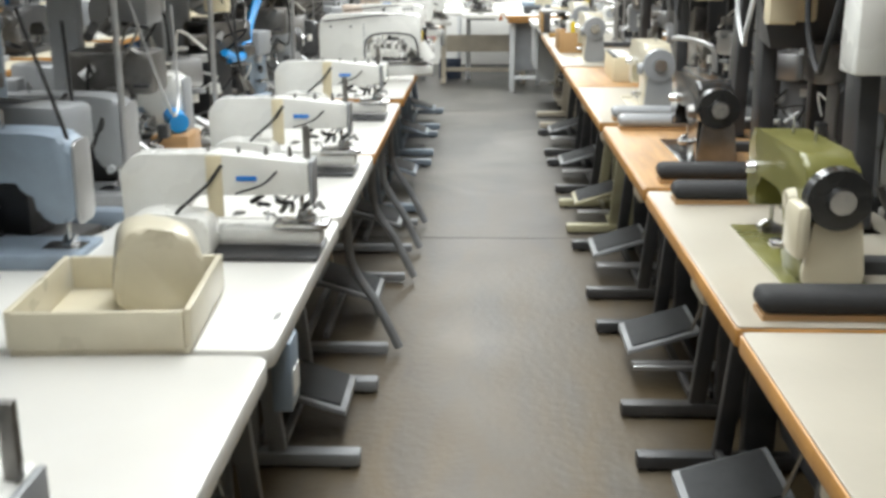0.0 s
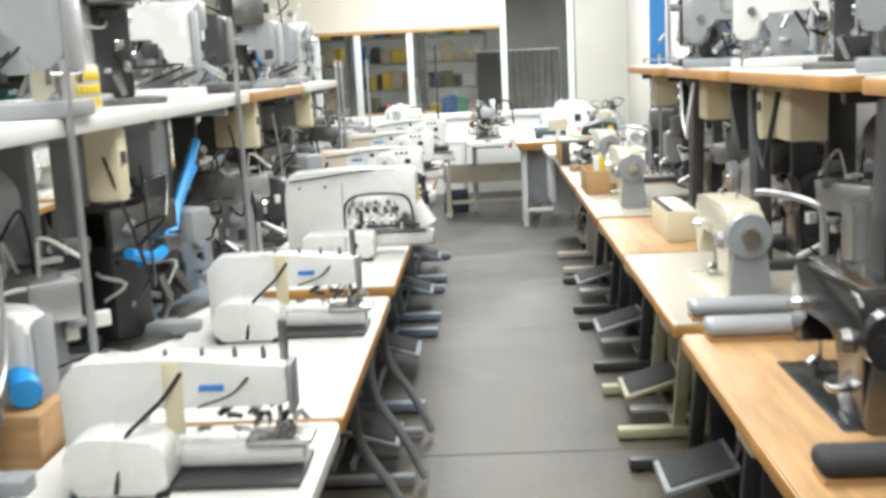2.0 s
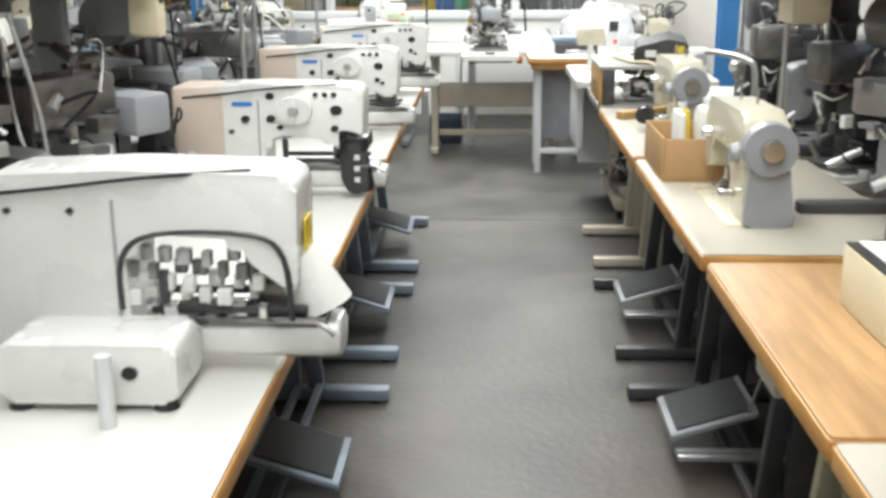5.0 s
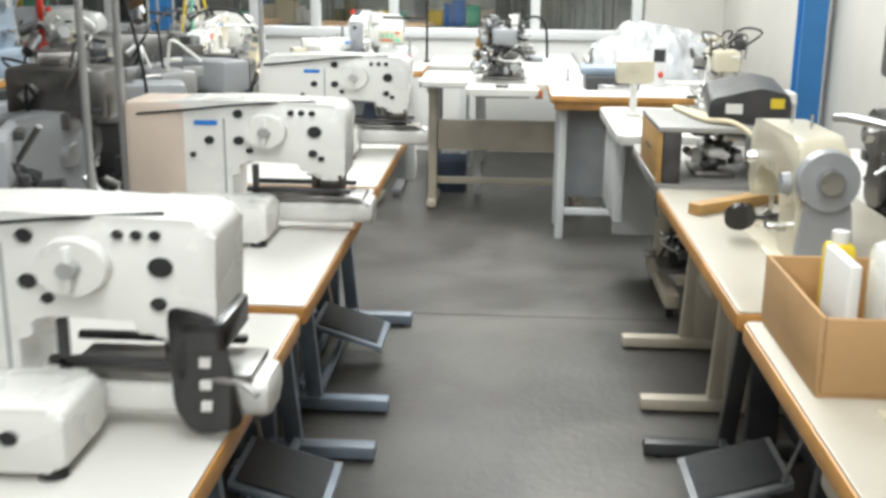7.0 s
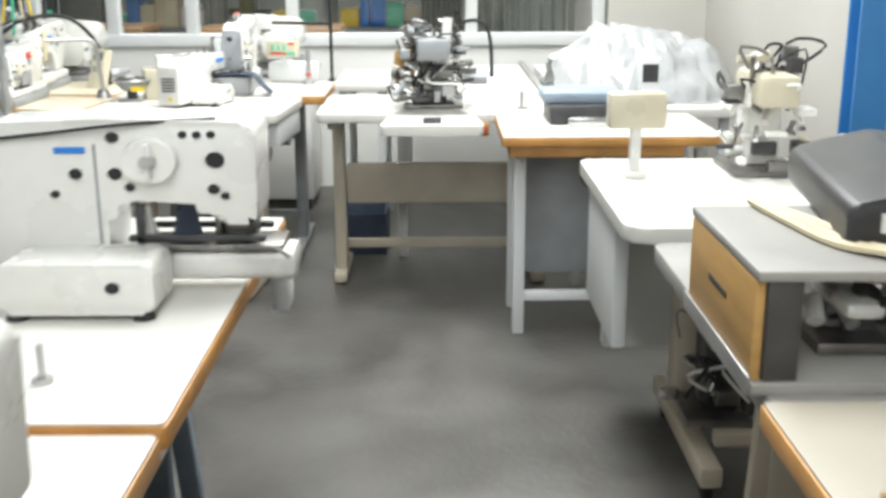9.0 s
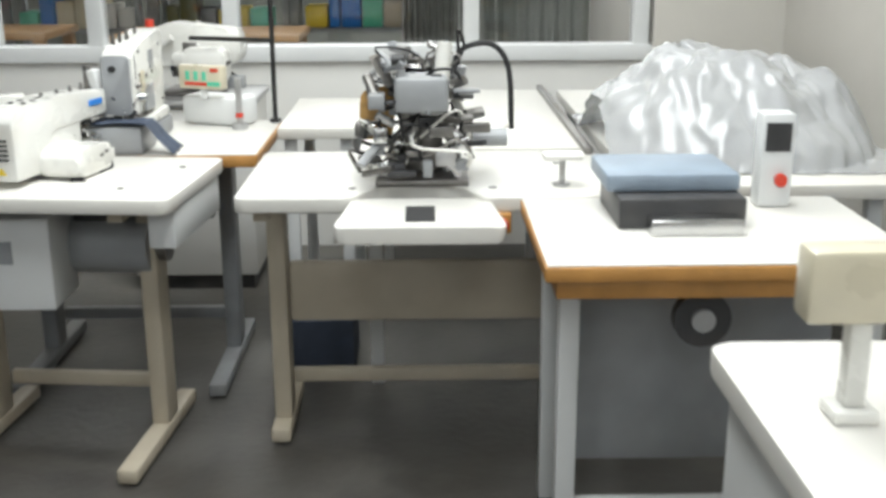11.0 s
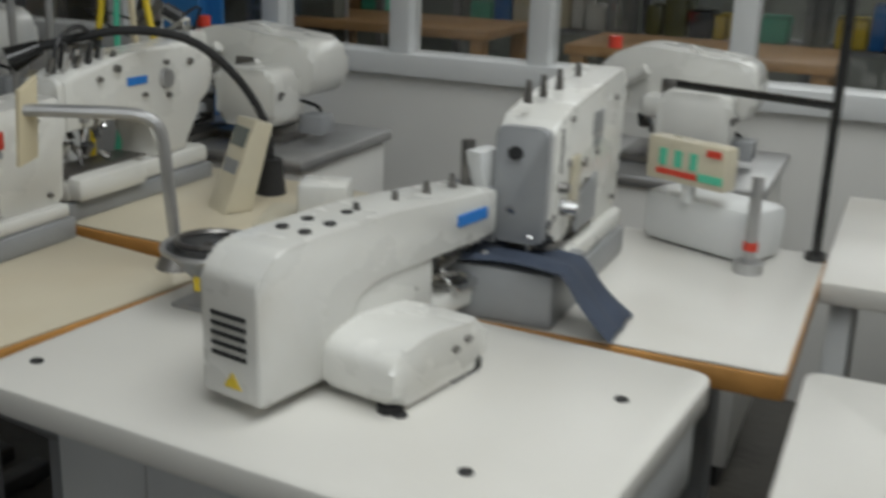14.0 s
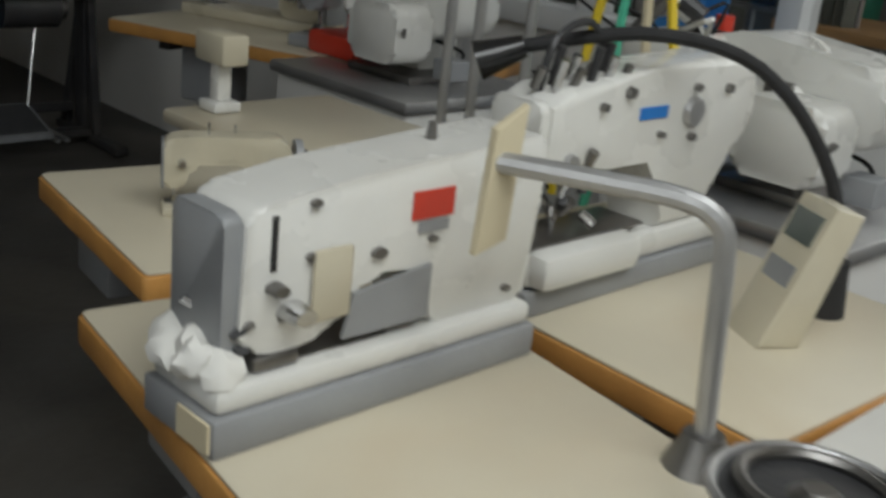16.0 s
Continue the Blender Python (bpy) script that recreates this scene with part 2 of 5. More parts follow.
# side wall with narrow upright windows beside the posts
for y0, y1, z0, z1 in ((-4, 3.3, 0, H), (3.3, 3.9, 0, 1.2), (3.3, 3.9, 3.0, H), (3.9, 6.6, 0, H), (6.6, 7.2, 0, 1.2), (6.6, 7.2, 3.0, H), (7.2, 9.4, 0, H), (9.4, 10.0, 0, 1.45), (9.4, 10.0, 3.0, H), (10.0, 20, 0, H)):
    structure("wall_east", box(B(), XR, XR + 0.2, y0, y1, z0, z1), M_WALL, "plain grey-white painted wall")
for k, y0 in enumerate((3.3, 6.6, 9.4)):
    z0 = 1.45 if k == 2 else 1.2
    w = tagged(new("window_%d" % (k + 1)), "narrow upright window with a white frame in the side wall", kind="structure")
    for a, b in ((y0, y0 + 0.05), (y0 + 0.55, y0 + 0.6)):
        part("window_frame", box(B(), XR + 0.03, XR + 0.09, a, b, z0, 3.0, 0.004), M_FRAME, w)
    for a, b in ((z0, z0 + 0.05), (2.95, 3.0)):
        part("window_frame", box(B(), XR + 0.03, XR + 0.09, y0 + 0.05, y0 + 0.55, a, b, 0.004), M_FRAME, w)
    g = part("pane", box(B(), XR + 0.055, XR + 0.063, y0 + 0.05, y0 + 0.55, z0 + 0.05, 2.95), M_GLASS, w)
    g.visible_shadow = False
structure("wall_west", box(B(), -9.2, -9, -4, 20, 0, H), M_WALL, "plain wall on the far side of the hall")
structure("wall_south", box(B(), -9, XR, -4.2, -4, 0, H), M_WALL, "plain wall behind the walk")
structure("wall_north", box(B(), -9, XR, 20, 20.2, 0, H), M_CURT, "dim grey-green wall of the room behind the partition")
# openings made up to go with the added overhead lamps
bm = B()
for x0, x1, y0, y1 in ((-9, -3.1, -4, 20), (-3.1, -2.1, -4, -0.6), (-3.1, -2.1, 7.4, 20), (-2.1, -0.9, -4, 20), (-0.9, 0.7, -4, -0.2), (-0.9, 0.7, 8.2, 9.3), (-0.9, 0.7, 12.9, 20), (-0.9, -0.6, -0.2, 8.2), (0.4, 0.7, -0.2, 8.2), (0.7, 2.6, -4, 20)):
    box(bm, x0, x1, y0, y1, H, H + 0.15)
structure("ceiling", bm, M_CEIL, "dim board ceiling with openings over the added lamps")
for x in (-3.3, 0.9):
    structure("trim", box(B(), x - 0.06, x + 0.06, -4, 20, H - 0.22, H, 0.005), M_CEIL, "roof beam under the ceiling")

# partition with windows
structure("wall_partition", box(B(), -9, 0.98, YB, YB + 0.1, 0, 0.86), M_LOWW, "low white panelled partition under the windows")
structure("trim", box(B(), -9, 0.98, YB - 0.03, YB + 0.12, 0.86, 0.93, 0.004), M_FRAME, "pale grey sill rail of the window partition")
structure("wall_partition_upper", box(B(), -9, 0.14, YB, YB + 0.1, 1.9, H), M_CREAMW, "cream panel above the partition windows")
structure("wall_pier", box(B(), 0.98, XR, YB - 0.05, YB + 0.2, 0, H), M_WALL, "grey-white wall pier beside the partition")
structure("trim", box(B(), -9, 0.14, YB - 0.02, YB + 0.1, 1.86, 1.9, 0.003), M_WOOD, "brown head rail of the window partition")
win = tagged(new("window_4"), "long internal window row with pale grey metal posts", kind="structure")
posts = (-8.0, -6.6, -5.2, -3.9, -3.1, -2.45, -1.97, -1.5, -0.9, 0.17, 0.93)
for x in posts:
    part("window_frame", box(B(), x - 0.035, x + 0.035, YB - 0.01, YB + 0.09, 0.93, 1.86 if x < 0.1 else H, 0.004), M_FRAME, win)
for a, b in zip(posts, posts[1:]):
    pane = part("pane", box(B(), a + 0.035, b - 0.035, YB + 0.04, YB + 0.046, 0.93, 1.86 if a < 0.1 else H), M_GLASS, win)
    pane.visible_shadow = False

# painted steel posts
for x, y, w in ((1.46, 11.0, 0.12), (1.46, 6.75, 0.15), (-3.0, 9.0, 0.2), (-2.62, 13.6, 0.14), (-5.6, 12.9, 0.14)):
    structure("post", prism(B(), [(x - w / 2, y - w / 2), (x + w / 2, y - w / 2), (x + w / 2, y - w / 2 + 0.015), (x + 0.012, y - w / 2 + 0.015), (x + 0.012, y + w / 2 - 0.015), (x + w / 2, y + w / 2 - 0.015), (x + w / 2, y + w / 2), (x - w / 2, y + w / 2), (x - w / 2, y + w / 2 - 0.015), (x - 0.012, y + w / 2 - 0.015), (x - 0.012, y - w / 2 + 0.015), (x - w / 2, y - w / 2 + 0.015)], "z", 0, H, 0.003), M_BLUE, "bright blue painted steel roof post")


# tables: local x along the table, operator at -y
def sewing_table(length, depth, top_mat, edge_mat, leg_mat, label, style="straight", height=0.78, pedal=True, motor=True, panel=False, base=0.0, box_mat=None, inset=0.16, front=None, outline=None):
    t = thing("sewing_table", label, "table")
    h, w, d = height, length / 2, depth / 2
    out = rounded([(-w, -d), (w, -d), (w, d), (-w, d)], 0.035 if edge_mat is None else 0.012, 3)
    if outline:
        out = rounded(outline, 0.03, 3)
    if edge_mat is None:
        part("tabletop", prism(B(), out, "z", h - 0.04, h, 0.006), top_mat, t)
    else:
        inn = rounded([(-w + 0.004, -d + 0.004), (w - 0.004, -d + 0.004), (w - 0.004, d - 0.004), (-w + 0.004, d - 0.004)], 0.012, 3)
        part("tabletop", prism(B(), inn, "z", h - 0.004, h, 0.001), top_mat, t)
        part("edge_band", prism(B(), out, "z", h - 0.04, h - 0.0045, 0.004), edge_mat, t, "warm orange-brown wooden edge")
    lx = w - inset
    for s in (-1, 1):
        x = s * lx
        if style == "bent":
            part("leg", tube(B(), [(x, d - 0.2, h - 0.05), (x, -d + 0.16, h - 0.06), (x, -d + 0.12, h - 0.16), (x, -d + 0.11, 0.36), (x, -d + 0.02, 0.2), (x, -d - 0.06, 0.03)], 0.017), leg_mat, t)
            part("leg", tube(B(), [(x, d - 0.2, h - 0.05), (x, d - 0.12, 0.4), (x, d - 0.04, 0.03)], 0.017), leg_mat, t)
            part("foot", box(B(), x - 0.02, x + 0.02, -d - 0.02, d - 0.02, 0.012, 0.045, 0.006), leg_mat, t)
        else:
            part("leg", box(B(), x - 0.025, x + 0.025, 0.0, 0.09, 0.05 + base, h - 0.042, 0.006), leg_mat, t)
            if style != "plain":
                part("brace", prism(B(), [(-0.02, h - 0.12), (0.03, h - 0.12), (-d + 0.25, 0.05), (-d + 0.20, 0.05)] if style == "splay" else [(0.0, 0.3), (0.03, 0.36), (-d + 0.16, 0.05), (-d + 0.09, 0.05)], "x", x - 0.018, x + 0.018, 0.003), leg_mat, t)
                part("brace", prism(B(), [(0.07, h - 0.2), (0.10, h - 0.2), (d - 0.03, 0.05), (d - 0.09, 0.05)], "x", x - 0.014, x + 0.014, 0.003), leg_mat, t)
            part("foot", box(B(), x - 0.028, x + 0.028, -d - 0.015 if front is None else front, d - 0.01, 0.008 + base, 0.05 + base, 0.008), leg_mat, t)
            for fy in (-d + 0.03 if front is None else front + 0.03, d - 0.06):
                part("rubber_foot", cyl(B(), (x, fy, base), (x, fy, 0.012 + base), 0.018), M_RUB, t)
            part("top_rail", box(B(), x - 0.02, x + 0.02, -d + 0.06, d - 0.04, h - 0.075, h - 0.042, 0.004), leg_mat, t)
    if base == 0:
        part("crossbar", box(B(), -lx + 0.02, lx - 0.02, 0.1, 0.13, 0.12, 0.16, 0.004), leg_mat, t)
        for yy in (-d + 0.20, -d + 0.27) if pedal else ():
            part("treadle_rail", box(B(), -lx + 0.028, lx - 0.028, yy, yy + 0.022, 0.05, 0.075, 0.003), leg_mat, t)
    if panel:
        part("modesty_panel", box(B(), -lx + 0.03, lx - 0.03, 0.02, 0.045, 0.34, 0.52, 0.012), M_BEIGE, t, "beige sheet-metal panel under the table")
    if pedal:
        py = -d + 0.16
        pd = part("pedal", prism(B(), [(py - 0.12, 0.10), (py + 0.12, 0.175), (py + 0.12, 0.195), (py - 0.12, 0.12)], "x", -0.16, 0.12, 0.008), leg_mat if leg_mat is not M_DARK else M_GREY, t)
        part("rubber_pad", prism(B(), [(py - 0.102, 0.126), (py + 0.102, 0.190), (py + 0.102, 0.197), (py - 0.102, 0.133)], "x", -0.14, 0.10, 0.003), M_PAD, pd, "black ribbed rubber pad")
        part("slotted_link", box(B(), 0.13, 0.15, -d + 0.05, -d + 0.35, 0.075, 0.09, 0.003), M_ALU, t)
        part("slotted_link", box(B(), 0.17, 0.19, -d + 0.05, -d + 0.35, 0.075, 0.09, 0.003), M_ALU, t)
        part("pull_rod", cyl(B(), (0.1, -d + 0.25, 0.17), (0.18, 0.05, h - 0.25), 0.006, seg=8), M_STEEL, t)
    if motor:
        mo = part("motor", cyl(B(), (0.02, 0.05, h - 0.2), (0.26, 0.05, h - 0.2), 0.085, seg=20), M_DARK if leg_mat in (M_DARK, M_OLIVE) else M_MGREY, t, "clutch motor hung under the tabletop")
        part("pulley", cyl(B(), (0.26, 0.05, h - 0.2), (0.30, 0.05, h - 0.2), 0.05, seg=18), M_IRON, mo)
        part("bracket", box(B(), 0.05, 0.2, 0.0, 0.1, h - 0.13, h - 0.041, 0.006), M_DARK, t)
        part("control_box", box(B(), -0.36, -0.2, -d + 0.1, -d + 0.22, h - 0.22, h - 0.041, 0.01), box_mat or M_MGREY, t, "switch box under the front edge")
    return t


def lockstitch(body, plate, wheel, label):
    m = thing("sewing_machine", label, "sewing machine")
    part("bed", box(B(), -0.25, 0.24, -0.09, 0.085, 0, 0.035, 0.006), body, m)
    prof = rounded([(-0.245, 0.10), (-0.245, 0.285), (-0.17, 0.30), (0.19, 0.305), (0.235, 0.25), (0.24, 0.03), (0.085, 0.03), (0.10, 0.16), (0.04, 0.195), (-0.15, 0.19), (-0.165, 0.10)], 0.03, 4)
    part("arm", prism(B(), prof, "y", -0.055, 0.055, 0.014), body, m)
    part("face_plate", prism(B(), rounded([(-0.05, 0.095), (0.05, 0.095), (0.05, 0.28), (-0.05, 0.28)], 0.02), "x", -0.252, -0.2455, 0.002), plate, m)
    hw = part("handwheel", cyl(B(), (0.245, 0, 0.225), (0.275, 0, 0.225), 0.068, 0.064, 26), wheel, m)
    part("hub", cyl(B(), (0.275, 0, 0.225), (0.295, 0, 0.225), 0.03, 0.026, 16), M_STEEL, hw)
    part("belt_guard", prism(B(), rounded([(-0.06, 0.03), (0.07, 0.03), (0.05, 0.2), (-0.04, 0.2)], 0.03), "x", 0.2425, 0.262, 0.004), plate, m)
    part("needle_bar", cyl(B(), (-0.205, 0, 0.05), (-0.205, 0, 0.11), 0.006, seg=8), M_STEEL, m)
    part("presser_foot", prism(B(), [(-0.03, 0.036), (0.02, 0.036), (0.02, 0.044), (-0.012, 0.06), (-0.03, 0.045)], "x", -0.215, -0.19, 0.001), M_STEEL, m)
    part("tension_dial", cyl(B(), (-0.18, -0.056, 0.2), (-0.18, -0.078, 0.2), 0.017, 0.013), M_STEEL, m)
    part("stitch_dial", cyl(B(), (0.16, -0.056, 0.2), (0.16, -0.075, 0.2), 0.026, 0.022, 18), plate, m)
    part("reverse_lever", box(B(), 0.13, 0.17, -0.095, -0.055, 0.09, 0.105, 0.003), M_STEEL, m)
    part("thread_post", cyl(B(), (-0.08, 0.0, 0.30), (-0.08, 0.0, 0.345), 0.004, seg=8), M_STEEL, m)
    part("thread_post", cyl(B(), (0.02, 0.02, 0.30), (0.02, 0.02, 0.335), 0.004, seg=8), M_STEEL, m)
    part("needle_plate", box(B(), -0.24, -0.15, -0.03, 0.03, 0.0345, 0.0375), M_STEEL, m)
    return m


def bartacker(label, rear=None, clamp=False, knob=True, plugs=True, throat=0.215):
    """Arm along y, needle towards -y; the trim faces -x."""
    m = thing("bartack_machine", label, "sewing machine")
    prof = rounded([(-0.27, 0.19), (-0.275, 0.395), (0.0, 0.405), (0.225, 0.395), (0.24, 0.30), (0.24, 0.02), (0.0, 0.02), (0.0, throat - 0.015), (-0.04, throat + 0.01), (-0.18, throat), (-0.195, throat - 0.045), (-0.265, 0.17)], 0.03, 4)
    part("arm", prism(B(), prof, "x", -0.075, 0.075, 0.016), M_WHITE, m)
    if rear:
        part("rear_cover", box(B(), -0.081, 0.081, 0.105, 0.255, 0.10, 0.40, 0.02), rear, m, "aged beige rear cover")
    part("panel_joint", box(B(), -0.078, 0.078, 0.012, 0.016, 0.12, 0.35), M_MGREY, m)
    part("bed_arm", prism(B(), rounded([(-0.05, 0.03), (0.05, 0.03), (0.05, 0.10), (-0.05, 0.10)], 0.02), "y", -0.33, 0.02, 0.008), M_WHITE, m)
    sb = part("side_box", prism(B(), rounded([(-0.11, 0.015), (0.16, 0.015), (0.16, 0.125), (-0.11, 0.125)], 0.02), "x", -0.21, -0.07, 0.014), M_WHITE, m)
    for yy in (-0.085, 0.135):
        part("rubber_foot", cyl(B(), (-0.19, yy, 0), (-0.19, yy, 0.03), 0.02, 0.014), M_RUB, sb)
    part("screw", cyl(B(), (-0.205, -0.04, 0.075), (-0.215, -0.04, 0.075), 0.012), M_RUB, sb)
    if knob:
        kb = part("dial", cyl(B(), (-0.072, -0.085, 0.315), (-0.095, -0.085, 0.315), 0.052, 0.048, 28), M_WHITE, m)
        part("dial_grip", box(B(), -0.108, -0.094, -0.09, -0.08, 0.275, 0.355, 0.003), M_WHITE, kb)
        part("dial_hub", cyl(B(), (-0.094, -0.085, 0.315), (-0.11, -0.085, 0.315), 0.016, 0.014), M_ALU, kb)
    for yy, zz, r in ((-0.20, 0.315, 0.017), (-0.195, 0.37, 0.008), (-0.17, 0.37, 0.008), (-0.145, 0.37, 0.008), (-0.02, 0.365, 0.012), (-0.02, 0.285, 0.013), (-0.045, 0.255, 0.009), (-0.195, 0.25, 0.011), (-0.215, 0.235, 0.008), (0.05, 0.285, 0.012), (0.09, 0.24, 0.008)) if plugs else ((0.18, 0.33, 0.006), (0.08, 0.33, 0.006)):
        part("plug", cyl(B(), (-0.07, yy, zz), (-0.079, yy, zz), r, seg=14), M_RUB, m)
    if plugs:
        part("badge", box(B(), -0.0775, -0.074, 0.03, 0.085, 0.33, 0.344), M_BADGE, m, "blue lettered badge drawn as a bar")
    part("needle_bar", cyl(B(), (0, -0.235, 0.11), (0, -0.235, 0.18), 0.008, seg=10), M_STEEL, m)
    part("needle_bar", cyl(B(), (-0.02, -0.19, 0.11), (-0.02, -0.19, 0.22), 0.009, seg=10), M_IRON, m)
    part("head_block", box(B(), -0.03, 0.03, -0.26, -0.2, 0.125, 0.18, 0.006), M_IRON, m)
    part("work_clamp", box(B(), -0.055, 0.055, -0.31, -0.05, 0.101, 0.116, 0.003), M_IRON, m, "dark oily clamp plate")
    part("clamp_arm", box(B(), -0.06, -0.045, -0.28, -0.03, 0.125, 0.14, 0.003), M_DARK, m)
    part("clamp_arm", box(B(), 0.045, 0.06, -0.28, -0.03, 0.125, 0.14, 0.003), M_DARK, m)
    part("clamp_post", box(B(), -0.06, -0.048, -0.06, -0.045, 0.11, 0.21, 0.002), M_DARK, m)
    part("cable", tube(B(), [(-0.08, 0.22, 0.36), (-0.084, 0.1, 0.375), (-0.084, -0.05, 0.395), (-0.05, -0.2, 0.40)], 0.004, 6), M_RUB, m)
    part("lever", tube(B(), [(-0.06, -0.22, 0.11), (-0.09, -0.30, 0.12), (-0.10, -0.33, 0.10)], 0.005, 6), M_IRON, m)
    if clamp:
        g = part("guard", prism(B(), rounded([(-0.275, 0.23), (-0.205, 0.25), (-0.21, 0.06), (-0.235, 0.01), (-0.305, 0.03)], 0.025), "x", -0.08, -0.072, 0.002), M_BLACK, m, "black slotted guard hanging over the table edge")
        for zz in (0.06, 0.1, 0.14):
            part("slot", box(B(), -0.0825, -0.0795, -0.262, -0.247, zz, zz + 0.018), M_PAPER, g)
        part("eye_guard_block", box(B(), -0.085, 0.05, -0.285, -0.225, 0.17, 0.225, 0.006), M_BLACK, m)
    return m


def flatbed_buttoner(label, body=None, tray=True, badge=True, hose=True, cover=(0.0, 0.24, 0.15), oily=True):
    """Button sewer, arm along y, needle towards -y."""
    body = body or M_WHITE
    m = thing("button_sewing_machine", label, "sewing machine")
    prof = rounded([(-0.27, 0.20), (-0.27, 0.31), (0.0, 0.335), (0.24, 0.33), (0.28, 0.28), (0.28, 0.03), (0.10, 0.03), (0.10, 0.16), (0.06, 0.20), (-0.2, 0.20)], 0.014, 3)
    part("arm", prism(B(), prof, "x", -0.05, 0.05, 0.006), body, m)
    part("side_cover", prism(B(), rounded([(cover[0], 0.012), (cover[1], 0.012), (cover[1], cover[2]), (cover[1] - 0.07, cover[2] + 0.02), (cover[0], cover[2])], 0.03), "x", -0.17, -0.04, 0.02), body, m)
    part("bed_arm", box(B(), -0.04, 0.04, -0.30, 0.04, 0.03, 0.085, 0.01), body, m)
    if oily:
        part("oil_tray", box(B(), -0.13, 0.1, -0.3, 0.25, 0.0, 0.018, 0.005), M_DARK, m, "dark oily base plate")
    part("clamp_unit", box(B(), -0.05, 0.05, -0.32, -0.16, 0.087, 0.105, 0.004), M_STEEL, m)
    part("button_clamp", cyl(B(), (0, -0.25, 0.105), (0, -0.25, 0.14), 0.03, 0.02, 14), M_STEEL, m)
    part("face_plate", box(B(), -0.045, 0.045, -0.283, -0.27, 0.17, 0.31, 0.005), M_MGREY, m)
    part("needle_bar", cyl(B(), (0, -0.24, 0.13), (0, -0.24, 0.2), 0.007, seg=8), M_STEEL, m)
    for yy in (-0.21, -0.14, -0.06, 0.03):
        part("thread_tension", cyl(B(), (0, yy, 0.318), (0, yy, 0.35), 0.008, 0.004, 10), M_IRON, m)
    part("thread_arm", box(B(), -0.004, 0.012, -0.27, -0.25, 0.31, 0.42, 0.002), M_IRON, m)
    for fy in (cover[0] + 0.02, cover[1] - 0.02):
        part("foot", cyl(B(), (-0.15, fy, 0), (-0.15, fy, 0.016), 0.018), M_RUB, m)
    if hose:
        part("hose", tube(B(), [(-0.055, -0.02, 0.30), (-0.075, 0.02, 0.24), (-0.12, 0.06, 0.2), (-0.15, 0.1, 0.15), (-0.175, 0.12, 0.02)], 0.006, 6), M_RUB, m)
    if hose:
        part("hose", tube(B(), [(-0.055, -0.18, 0.28), (-0.07, -0.14, 0.24), (-0.07, -0.06, 0.21)], 0.004, 6), M_RUB, m)
    if badge:
        part("badge", box(B(), -0.0535, -0.05, -0.12, -0.06, 0.247, 0.263), M_BADGE, m, "blue lettered badge drawn as a bar")
    if tray:
        part("paper_strip", box(B(), -0.058, -0.0515, -0.02, 0.025, 0.13, 0.33, 0.001), M_TAPE, m, "yellowed paper strip taped to the side")
    rr = random.Random(17)
    for k in range(22):
        yy, zz, xx = rr.uniform(-0.31, -0.05), 0.09 + rr.uniform(0, 0.08), rr.uniform(-0.055, 0.055)
        part("linkage", cyl(B(), (xx, yy, zz), (xx + rr.uniform(-0.02, 0.02), yy + rr.uniform(-0.04, 0.04), zz + rr.uniform(-0.01, 0.03)), rr.uniform(0.003, 0.01), seg=8), (M_STEEL, M_IRON, M_DARK, M_ALU)[k % 4], m)
    return m


